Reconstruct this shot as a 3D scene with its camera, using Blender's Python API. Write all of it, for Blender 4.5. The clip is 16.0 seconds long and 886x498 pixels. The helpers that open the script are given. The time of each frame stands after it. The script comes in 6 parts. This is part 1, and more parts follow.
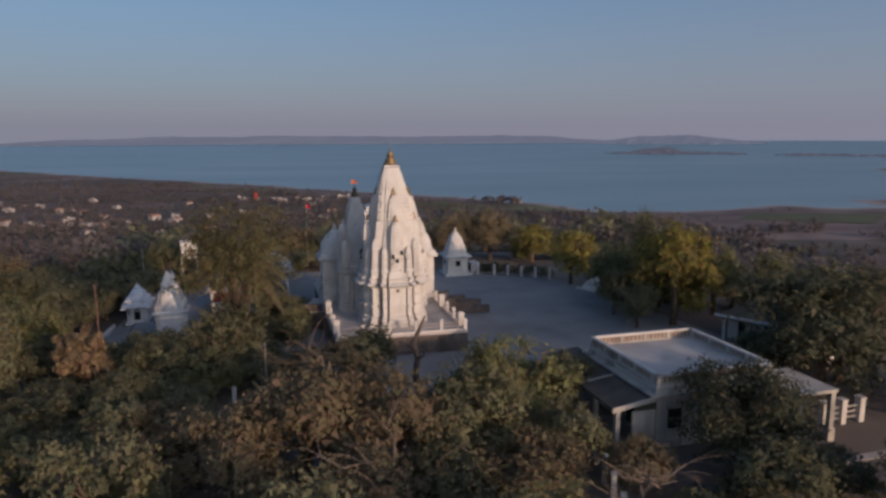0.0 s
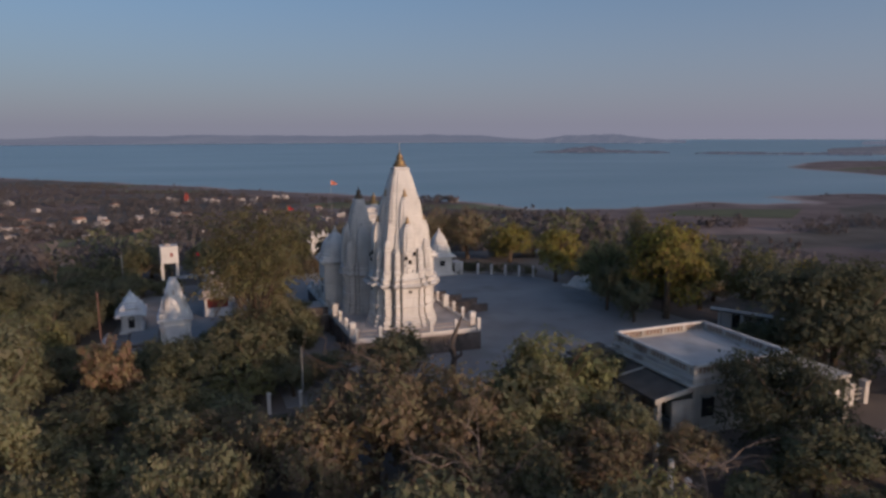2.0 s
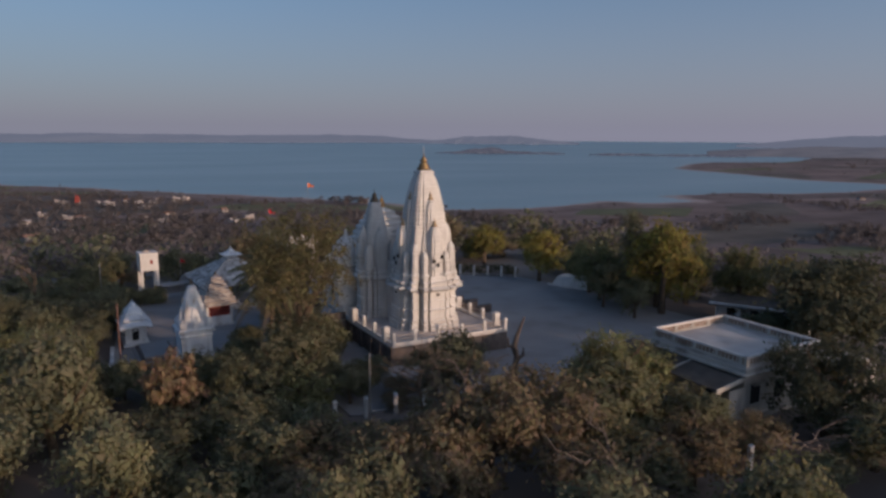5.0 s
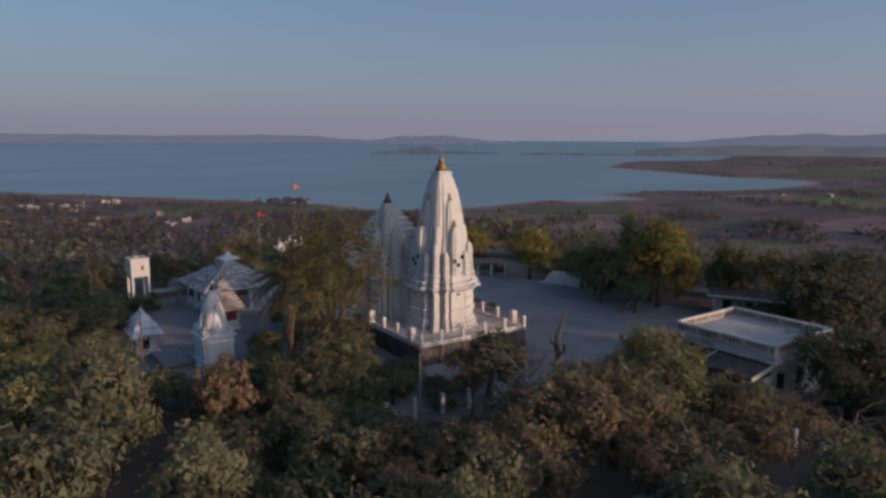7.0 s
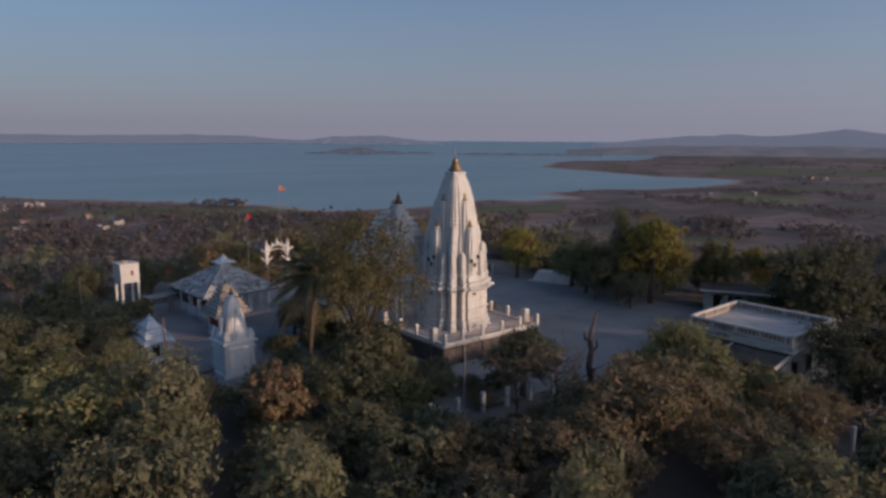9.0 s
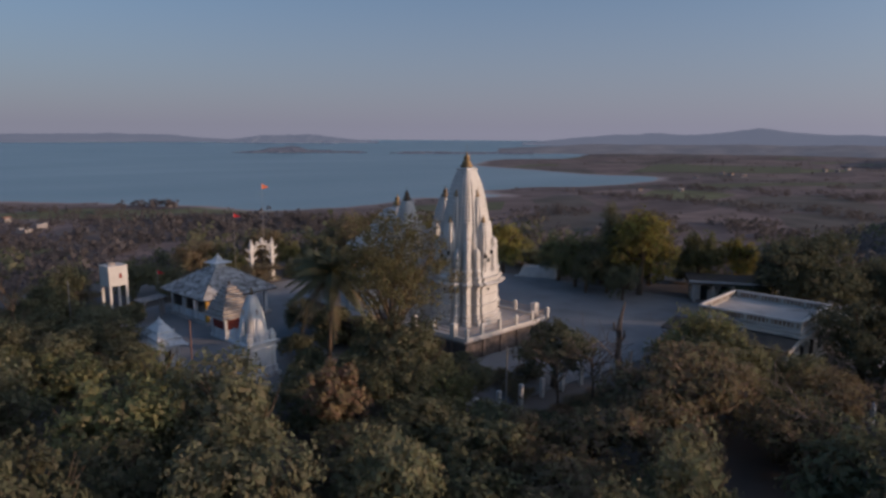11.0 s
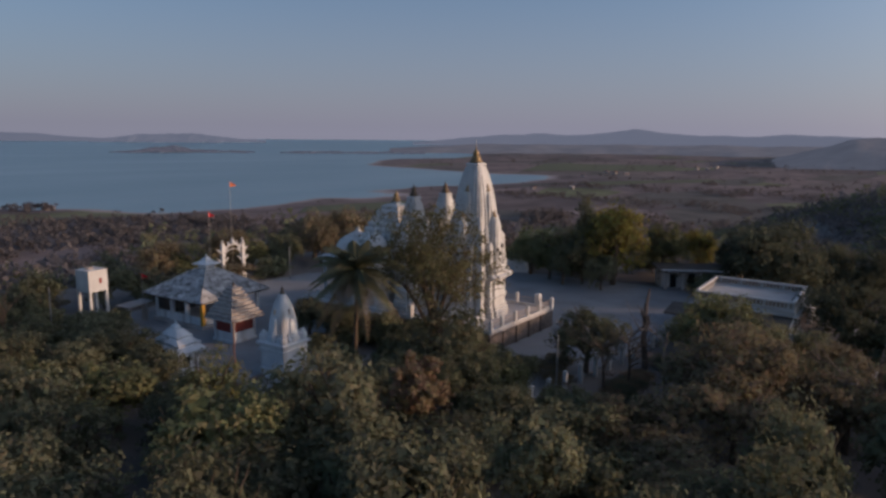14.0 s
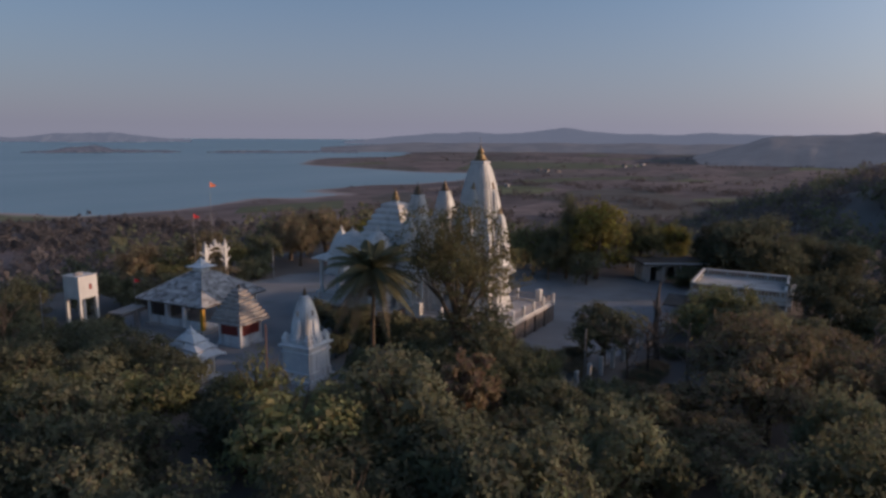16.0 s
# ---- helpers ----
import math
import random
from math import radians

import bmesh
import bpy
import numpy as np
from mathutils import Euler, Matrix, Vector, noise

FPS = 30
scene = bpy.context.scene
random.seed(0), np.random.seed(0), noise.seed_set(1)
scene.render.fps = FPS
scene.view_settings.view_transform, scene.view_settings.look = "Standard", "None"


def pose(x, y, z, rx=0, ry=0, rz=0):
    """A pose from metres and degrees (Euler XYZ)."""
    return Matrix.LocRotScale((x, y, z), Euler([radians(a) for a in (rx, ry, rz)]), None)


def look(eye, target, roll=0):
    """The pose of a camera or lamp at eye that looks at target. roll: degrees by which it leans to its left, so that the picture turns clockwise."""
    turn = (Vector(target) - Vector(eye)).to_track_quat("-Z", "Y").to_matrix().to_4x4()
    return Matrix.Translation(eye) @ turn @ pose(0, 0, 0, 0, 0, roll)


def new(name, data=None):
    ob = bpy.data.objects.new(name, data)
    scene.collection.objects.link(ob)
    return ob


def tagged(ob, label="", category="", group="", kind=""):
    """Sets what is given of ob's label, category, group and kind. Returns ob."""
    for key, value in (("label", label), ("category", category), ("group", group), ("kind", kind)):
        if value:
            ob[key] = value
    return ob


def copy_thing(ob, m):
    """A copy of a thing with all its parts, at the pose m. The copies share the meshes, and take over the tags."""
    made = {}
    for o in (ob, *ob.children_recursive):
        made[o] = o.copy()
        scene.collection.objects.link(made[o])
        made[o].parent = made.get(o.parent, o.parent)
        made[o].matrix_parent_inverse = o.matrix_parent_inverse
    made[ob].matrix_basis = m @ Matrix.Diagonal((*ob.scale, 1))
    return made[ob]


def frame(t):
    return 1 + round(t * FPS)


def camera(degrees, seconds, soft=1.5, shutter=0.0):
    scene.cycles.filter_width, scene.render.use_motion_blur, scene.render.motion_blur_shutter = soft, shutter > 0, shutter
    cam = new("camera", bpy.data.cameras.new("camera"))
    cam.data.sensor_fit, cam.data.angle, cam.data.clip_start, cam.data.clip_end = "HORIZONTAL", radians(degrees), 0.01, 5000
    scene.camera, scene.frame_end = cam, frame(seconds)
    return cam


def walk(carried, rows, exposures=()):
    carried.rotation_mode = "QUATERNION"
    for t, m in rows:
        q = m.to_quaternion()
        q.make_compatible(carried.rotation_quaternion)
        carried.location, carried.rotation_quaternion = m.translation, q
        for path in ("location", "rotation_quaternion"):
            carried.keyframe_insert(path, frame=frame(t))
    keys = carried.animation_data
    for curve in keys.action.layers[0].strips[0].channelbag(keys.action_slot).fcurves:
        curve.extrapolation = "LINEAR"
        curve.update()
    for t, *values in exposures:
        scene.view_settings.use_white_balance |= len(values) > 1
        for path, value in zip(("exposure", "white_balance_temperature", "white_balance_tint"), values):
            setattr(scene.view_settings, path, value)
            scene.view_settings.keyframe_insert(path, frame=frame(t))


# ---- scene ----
cam = camera(65.6, 16.0, soft=2.85)
PATH = [
    (0, (1.84, -2.81, 22.461), (2.199, -0.87, 22.134), -0.2),
    (0.5, (-0.156, -2.629, 22.518), (0.249, -0.698, 22.192), -0.2),
    (1, (-2.499, -2.318, 22.54), (-2.041, -0.399, 22.214), -0.2),
    (1.5, (-4.635, -2.047, 22.698), (-4.128, -0.141, 22.37), -0.2),
    (2, (-6.724, -1.586, 22.792), (-6.171, 0.307, 22.462), -0.2),
    (2.5, (-8.937, -1.087, 22.86), (-8.335, 0.791, 22.531), -0.2),
    (3, (-11.145, -0.474, 22.969), (-10.496, 1.389, 22.639), -0.1),
    (3.5, (-13.342, 0.19, 23.031), (-12.645, 2.036, 22.702), -0.1),
    (4, (-15.512, 0.935, 23.088), (-14.77, 2.763, 22.759), 0.1),
    (6.5, (-25.987, 5.262, 23.17), (-25.038, 6.992, 22.842), 0.2),
    (7, (-28.111, 6.341, 23.199), (-27.118, 8.045, 22.871), 0.2),
    (7.5, (-30.023, 7.431, 23.22), (-28.989, 9.111, 22.893), 0.2),
    (8, (-31.802, 8.449, 23.263), (-30.731, 10.106, 22.936), 0.3),
    (8.5, (-33.944, 9.701, 23.307), (-32.829, 11.328, 22.979), 0.3),
    (9, (-35.713, 10.808, 23.245), (-34.561, 12.41, 22.918), 0.3),
    (11.5, (-44.645, 17.72, 22.817), (-43.299, 19.162, 22.488), 0.4),
    (12, (-46.377, 19.174, 22.714), (-44.992, 20.58, 22.386), 0.5),
    (12.5, (-47.872, 20.58, 22.615), (-46.453, 21.951, 22.286), 0.4),
    (13, (-49.653, 22.243, 22.525), (-48.195, 23.572, 22.197), 0.5),
    (13.5, (-51.061, 23.742, 22.424), (-49.571, 25.036, 22.096), 0.5),
    (14, (-52.633, 25.359, 22.374), (-51.108, 26.611, 22.046), 0.5),
    (14.5, (-53.976, 26.964, 22.369), (-52.421, 28.178, 22.04), 0.5),
    (15, (-55.205, 28.512, 22.318), (-53.622, 29.69, 21.989), 0.5),
    (15.5, (-56.51, 30.203, 22.275), (-54.898, 31.339, 21.947), 0.5),
    (16, (-57.796, 31.907, 22.255), (-56.155, 33.001, 21.925), 0.4),
]
walk(cam, [(t, look(eye, target, roll)) for t, eye, target, roll in PATH])

# ---------------------------------------------------------------- light
SUN_AZ, SUN_EL = 147.0, 10.0        # degrees clockwise from +y, degrees above the horizon
world = bpy.data.worlds.new("evening_sky")
scene.world = world
world.use_nodes = True
wn, wl = world.node_tree.nodes, world.node_tree.links
wn.clear()
w_out = wn.new("ShaderNodeOutputWorld")
w_bg = wn.new("ShaderNodeBackground")
w_bg.inputs["Strength"].default_value = 0.088
w_sky = wn.new("ShaderNodeTexSky")
w_sky.sky_type = "NISHITA"
w_sky.sun_disc = False
w_sky.sun_elevation = radians(SUN_EL)
w_sky.sun_rotation = radians(SUN_AZ)
w_sky.altitude = 300
w_sky.air_density, w_sky.dust_density, w_sky.ozone_density = 1.0, 1.3, 3.6
w_co = wn.new("ShaderNodeTexCoord")
w_max = wn.new("ShaderNodeVectorMath")
w_max.operation = "MAXIMUM"
w_max.inputs[1].default_value = (-1, -1, 0.012)
wl.new(w_co.outputs["Generated"], w_max.inputs[0])
wl.new(w_max.outputs[0], w_sky.inputs[0])
# dusty haze that thickens towards the horizon all the way round
w_sep = wn.new("ShaderNodeSeparateXYZ")
wl.new(w_co.outputs["Generated"], w_sep.inputs[0])
w_ramp = wn.new("ShaderNodeValToRGB")
w_ramp.color_ramp.elements[0].position, w_ramp.color_ramp.elements[0].color = 0.0, (0.85, 0.85, 0.85, 1)
w_ramp.color_ramp.elements[1].position, w_ramp.color_ramp.elements[1].color = 0.30, (0.0, 0.0, 0.0, 1)
wl.new(w_sep.outputs["Z"], w_ramp.inputs[0])
w_mix = wn.new("ShaderNodeMix")
w_mix.data_type = "RGBA"
wl.new(w_ramp.outputs[0], w_mix.inputs["Factor"])
wl.new(w_sky.outputs[0], w_mix.inputs[6])
w_mix.inputs[7].default_value = (2.0, 1.97, 2.72, 1)
# the dusty air scatters forward: dimmer opposite the sun, a warm glow round it
w_unit = wn.new("ShaderNodeVectorMath")
w_unit.operation = "NORMALIZE"
wl.new(w_co.outputs["Generated"], w_unit.inputs[0])
w_dot = wn.new("ShaderNodeVectorMath")
w_dot.operation = "DOT_PRODUCT"
w_dot.inputs[1].default_value = (math.sin(radians(SUN_AZ)) * math.cos(radians(SUN_EL)), math.cos(radians(SUN_AZ)) * math.cos(radians(SUN_EL)), math.sin(radians(SUN_EL)))
wl.new(w_unit.outputs[0], w_dot.inputs[0])
w_gain = wn.new("ShaderNodeMath")
w_gain.operation = "MULTIPLY_ADD"
w_gain.inputs[1].default_value, w_gain.inputs[2].default_value = 0.15, 1.02
wl.new(w_dot.outputs["Value"], w_gain.inputs[0])
w_dim = wn.new("ShaderNodeVectorMath")
w_dim.operation = "SCALE"
wl.new(w_mix.outputs[2], w_dim.inputs[0])
wl.new(w_gain.outputs[0], w_dim.inputs["Scale"])
w_pos = wn.new("ShaderNodeMath")
w_pos.operation = "MAXIMUM"
w_pos.inputs[1].default_value = 0.0
wl.new(w_dot.outputs["Value"], w_pos.inputs[0])
w_lobe = wn.new("ShaderNodeMath")
w_lobe.operation = "POWER"
w_lobe.inputs[1].default_value = 3.7
wl.new(w_pos.outputs[0], w_lobe.inputs[0])
w_glow = wn.new("ShaderNodeVectorMath")
w_glow.operation = "SCALE"
w_glow.inputs[0].default_value = (6.8, 5.4, 4.4)
wl.new(w_lobe.outputs[0], w_glow.inputs["Scale"])
w_sum = wn.new("ShaderNodeVectorMath")
w_sum.operation = "ADD"
wl.new(w_dim.outputs[0], w_sum.inputs[0])
wl.new(w_glow.outputs[0], w_sum.inputs[1])
wl.new(w_sum.outputs[0], w_bg.inputs["Color"])
wl.new(w_bg.outputs[0], w_out.inputs[0])

sun = new("sun", bpy.data.lights.new("sun", "SUN"))
sun.data.energy = 1.8
sun.data.angle = radians(0.9)
sun.data.color = (1.0, 0.67, 0.46)
sx, sy = math.sin(radians(SUN_AZ)), math.cos(radians(SUN_AZ))
sun.matrix_world = look((sx * 100, sy * 100, 100 * math.tan(radians(SUN_EL))), (0, 0, 0))
scene.view_settings.exposure = 0.56

# ---------------------------------------------------------------- materials


def mat(name, base, second=None, scale=1.0, detail=6.0, rough=0.8, metal=0.0, bump=0.0, bump_scale=20.0, rand=0.0, island=0.0,
        stain=None, stain_scale=0.3, stain_at=(0.5, 0.7), spec=0.4, streak=False):
    """A painted or natural surface: two colours mixed by noise, large stains, fine relief, a shift from piece to piece."""
    m = bpy.data.materials.new(name)
    m.use_nodes = True
    n, l = m.node_tree.nodes, m.node_tree.links
    b = n["Principled BSDF"]
    b.inputs["Roughness"].default_value, b.inputs["Metallic"].default_value = rough, metal
    b.inputs["Specular IOR Level"].default_value = spec
    co = n.new("ShaderNodeNewGeometry")
    pos = co.outputs["Position"]
    second = second or tuple(c * 0.75 for c in base)
    nz = n.new("ShaderNodeTexNoise")
    nz.inputs["Scale"].default_value, nz.inputs["Detail"].default_value = scale, detail
    l.new(pos, nz.inputs["Vector"])
    rp = n.new("ShaderNodeValToRGB")
    rp.color_ramp.elements[0].position, rp.color_ramp.elements[0].color = 0.35, (*second, 1)
    rp.color_ramp.elements[1].position, rp.color_ramp.elements[1].color = 0.65, (*base, 1)
    l.new(nz.outputs[0], rp.inputs[0])
    col = rp.outputs[0]
    if stain:
        sz = n.new("ShaderNodeTexNoise")
        sz.inputs["Scale"].default_value, sz.inputs["Detail"].default_value = stain_scale, 9.0
        if streak:
            mp = n.new("ShaderNodeMapping")
            mp.inputs["Scale"].default_value = (1, 1, 0.12)
            l.new(pos, mp.inputs[0])
            l.new(mp.outputs[0], sz.inputs["Vector"])
        else:
            l.new(pos, sz.inputs["Vector"])
        sr = n.new("ShaderNodeMapRange")
        sr.inputs["From Min"].default_value, sr.inputs["From Max"].default_value = stain_at
        l.new(sz.outputs[0], sr.inputs[0])
        mx = n.new("ShaderNodeMix")
        mx.data_type = "RGBA"
        l.new(sr.outputs[0], mx.inputs["Factor"])
        l.new(col, mx.inputs[6])
        mx.inputs[7].default_value = (*stain, 1)
        col = mx.outputs[2]
    if rand or island:
        hs = n.new("ShaderNodeHueSaturation")
        mr = n.new("ShaderNodeMapRange")
        amount = rand or island
        if rand:
            l.new(n.new("ShaderNodeObjectInfo").outputs["Random"], mr.inputs[0])
        else:
            l.new(co.outputs["Random Per Island"], mr.inputs[0])
        mr.inputs["To Min"].default_value, mr.inputs["To Max"].default_value = 1 - amount, 1 + amount
        l.new(mr.outputs[0], hs.inputs["Value"])
        if rand and island:
            m2 = n.new("ShaderNodeMapRange")
            l.new(co.outputs["Random Per Island"], m2.inputs[0])
            m2.inputs["To Min"].default_value, m2.inputs["To Max"].default_value = 0.5 - 0.04, 0.5 + 0.04
            l.new(m2.outputs[0], hs.inputs["Hue"])
        l.new(col, hs.inputs["Color"])
        col = hs.outputs[0]
    l.new(col, b.inputs["Base Color"])
    if bump:
        bz = n.new("ShaderNodeTexNoise")
        bz.inputs["Scale"].default_value, bz.inputs["Detail"].default_value = bump_scale, 5.0
        l.new(pos, bz.inputs["Vector"])
        bp = n.new("ShaderNodeBump")
        bp.inputs["Strength"].default_value, bp.inputs["Distance"].default_value = bump, 0.05
        l.new(bz.outputs[0], bp.inputs["Height"])
        l.new(bp.outputs[0], b.inputs["Normal"])
    return m


def leaf_mat(name, base, second, rand=0.22):
    """Leaves: two colours over the crown, a shift from tree to tree and leaf to leaf, some light through the blade."""
    m = mat(name, base, second, scale=0.5, rough=0.75, rand=rand, island=0.14, spec=0.05)
    n, l = m.node_tree.nodes, m.node_tree.links
    b, out = n["Principled BSDF"], n["Material Output"]
    tr = n.new("ShaderNodeBsdfTranslucent")
    l.new(b.inputs["Base Color"].links[0].from_socket, tr.inputs["Color"])
    mx = n.new("ShaderNodeMixShader")
    mx.inputs[0].default_value = 0.42
    l.new(b.outputs[0], mx.inputs[1])
    l.new(tr.outputs[0], mx.inputs[2])
    l.new(mx.outputs[0], out.inputs["Surface"])
    return m


WHITE = mat("white_lime_plaster", (0.67, 0.645, 0.615), (0.55, 0.53, 0.505), scale=0.7, rough=0.7, bump=0.25, bump_scale=6,
            stain=(0.3, 0.28, 0.26), stain_scale=0.9, stain_at=(0.56, 0.8), streak=True)
SHRINE = mat("weathered_white_marble", (0.75, 0.75, 0.75), (0.62, 0.63, 0.65), scale=0.9, rough=0.7, bump=0.25, bump_scale=6,
             stain=(0.35, 0.33, 0.32), stain_scale=1.1, stain_at=(0.52, 0.75), streak=True)
CREAM = mat("stained_cream_plaster", (0.5, 0.475, 0.43), (0.38, 0.36, 0.33), scale=0.6, rough=0.85, bump=0.2, bump_scale=8,
            stain=(0.2, 0.18, 0.16), stain_scale=0.8, stain_at=(0.5, 0.72), streak=True)
ROOF_SLAB = mat("weathered_concrete_roof", (0.5, 0.49, 0.48), (0.4, 0.38, 0.37), scale=0.35, rough=0.9, bump=0.2, bump_scale=5,
                stain=(0.25, 0.23, 0.21), stain_scale=0.25, stain_at=(0.52, 0.75))
DARK_SLAB = mat("mossy_dark_concrete", (0.12, 0.1, 0.085), (0.075, 0.066, 0.058), scale=0.7, rough=0.95, bump=0.3, bump_scale=6)
STONE = mat("dark_terrace_stone", (0.16, 0.13, 0.12), (0.1, 0.085, 0.08), scale=1.2, rough=0.9, bump=0.4, bump_scale=5, rand=0.18,
            stain=(0.07, 0.06, 0.055), stain_scale=0.6, stain_at=(0.5, 0.7), streak=True)
FLOOR = mat("terrace_flagstone", (0.55, 0.5, 0.47), (0.45, 0.41, 0.39), scale=0.8, rough=0.85, bump=0.2, bump_scale=6,
            stain=(0.3, 0.27, 0.25), stain_scale=0.4, stain_at=(0.5, 0.75))
PAVING = mat("courtyard_concrete", (0.3, 0.295, 0.295), (0.235, 0.23, 0.235), scale=0.12, rough=0.9, bump=0.2, bump_scale=4,
             stain=(0.19, 0.18, 0.175), stain_scale=0.2, stain_at=(0.5, 0.78))
GOLD = mat("gilded_copper", (0.36, 0.25, 0.12), (0.2, 0.14, 0.08), scale=4, rough=0.5, metal=0.6)
OCHRE = mat("ochre_painted_finial", (0.42, 0.29, 0.16), (0.28, 0.2, 0.12), scale=4, rough=0.6)
BRONZE = mat("dull_bronze", (0.2, 0.14, 0.09), (0.11, 0.08, 0.06), scale=4, rough=0.5, metal=0.6)
# near-black panels stand in for the shade inside doors, windows and vents
VENT = mat("opening_shade_panel", (0.02, 0.02, 0.022), rough=0.9)
# the pavilion's inner shade is put into this wall colour
SHADE_IN = mat("shade_toned_plaster", (0.16, 0.15, 0.145), scale=1.0, rough=0.9)
RED = mat("red_painted_panel", (0.27, 0.045, 0.035), (0.2, 0.036, 0.03), scale=2, rough=0.6)
YELLOW = mat("yellow_painted_column", (0.7, 0.4, 0.05), (0.55, 0.3, 0.05), scale=2, rough=0.6)
KIOSK_STONE = mat("banded_pale_roof_stone", (0.48, 0.435, 0.4), (0.32, 0.285, 0.265), scale=1.6, rough=0.8, bump=0.35, bump_scale=8,
                 stain=(0.2, 0.16, 0.14), stain_scale=1.4, stain_at=(0.55, 0.75))
TILE = mat("lichen_grey_roof_tile", (0.5, 0.495, 0.495), (0.36, 0.35, 0.345), scale=1.5, rough=0.85, bump=0.4, bump_scale=9, rand=0.34,
           stain=(0.17, 0.16, 0.15), stain_scale=1.6, stain_at=(0.48, 0.68))
BUFF = mat("buff_sandstone", (0.55, 0.45, 0.36), (0.42, 0.34, 0.28), scale=1.5, rough=0.85, bump=0.3, bump_scale=8, rand=0.1)
BROWN_PANEL = mat("mottled_brown_panel", (0.3, 0.2, 0.15), (0.2, 0.14, 0.11), scale=1.5, rough=0.9, bump=0.2, bump_scale=8)
BARK = mat("rough_brown_bark", (0.16, 0.115, 0.08), (0.08, 0.06, 0.045), scale=3, rough=0.95, bump=0.5, bump_scale=10)
DEADWOOD = mat("bleached_dead_wood", (0.26, 0.2, 0.165), (0.15, 0.12, 0.1), scale=3, rough=0.9, bump=0.4, bump_scale=10)
SNAG = mat("charred_snag_bark", (0.14, 0.11, 0.095), (0.07, 0.058, 0.05), scale=3, rough=0.95, bump=0.4, bump_scale=10)
STEEL = mat("painted_steel", (0.35, 0.34, 0.33), scale=3, rough=0.5, metal=0.4)
DARKPOLE = mat("rusty_pole", (0.2, 0.11, 0.09), scale=3, rough=0.7)
FLAG_O = mat("saffron_cloth", (0.6, 0.17, 0.07), scale=2, rough=0.9)
FLAG_R = mat("red_cloth", (0.5, 0.03, 0.04), scale=2, rough=0.9)
LEAF_GREEN = leaf_mat("olive_green_leaf", (0.264, 0.257, 0.121), (0.191, 0.191, 0.1))
LEAF_DARK = leaf_mat("deep_green_leaf", (0.235, 0.23, 0.132), (0.18, 0.18, 0.112))
LEAF_DEEP = leaf_mat("very_dark_leaf", (0.19, 0.188, 0.114), (0.148, 0.148, 0.095))
LEAF_BLACK = leaf_mat("blackish_evergreen_leaf", (0.132, 0.134, 0.086), (0.102, 0.105, 0.07))
# gold of the low sun is put into this leaf colour
LEAF_GOLD = leaf_mat("sunlit_gold_leaf", (0.4, 0.34, 0.1), (0.22, 0.205, 0.085))
LEAF_DRY = leaf_mat("dry_brown_leaf", (0.285, 0.228, 0.142), (0.22, 0.184, 0.122))
LEAF_RUST = leaf_mat("rusty_leaf", (0.28, 0.2, 0.125), (0.22, 0.165, 0.11))
SCRUB = leaf_mat("scrub_leaf", (0.213, 0.185, 0.181), (0.175, 0.158, 0.156), rand=0.0)
PLAIN_SCRUB = leaf_mat("plain_scrub_leaf", (0.19, 0.167, 0.159), (0.161, 0.145, 0.14), rand=0.0)
FIELD = mat("green_crop", (0.115, 0.125, 0.065), (0.09, 0.1, 0.055), scale=0.03, rough=0.95)
HOUSE_W = mat("whitewashed_wall", (0.44, 0.4, 0.38), (0.33, 0.3, 0.285), scale=0.2, rough=0.9, rand=0.2)
HOUSE_R = mat("clay_tile_roof", (0.3, 0.17, 0.12), (0.2, 0.12, 0.09), scale=0.3, rough=0.9, rand=0.3)
# bluish distance haze is put into the colours of these hills
HILL_BLUE = mat("haze_tinted_far_hill", (0.03, 0.034, 0.042), (0.024, 0.028, 0.036), scale=0.004, rough=1.0, spec=0.0)
HILL_NEAR = mat("haze_tinted_mesa", (0.17, 0.155, 0.16), (0.12, 0.112, 0.12), scale=0.012, rough=1.0, spec=0.0)


def paint_far_haze(m, colour, amount):
    """Distance beyond the lake: paints haze on as a glow of the surface itself."""
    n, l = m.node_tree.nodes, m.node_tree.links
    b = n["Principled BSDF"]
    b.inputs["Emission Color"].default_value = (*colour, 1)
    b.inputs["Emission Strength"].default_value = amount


# islands and hills emit a bluish tone in place of real haze
ISLE = mat("haze_tinted_island", (0.035, 0.035, 0.04), (0.025, 0.025, 0.03), scale=0.01, rough=1.0, spec=0.0)
paint_far_haze(ISLE, (0.068, 0.072, 0.1), 0.8)
paint_far_haze(HILL_BLUE, (0.084, 0.092, 0.128), 1.0)
paint_far_haze(HILL_NEAR, (0.07, 0.074, 0.095), 0.55)


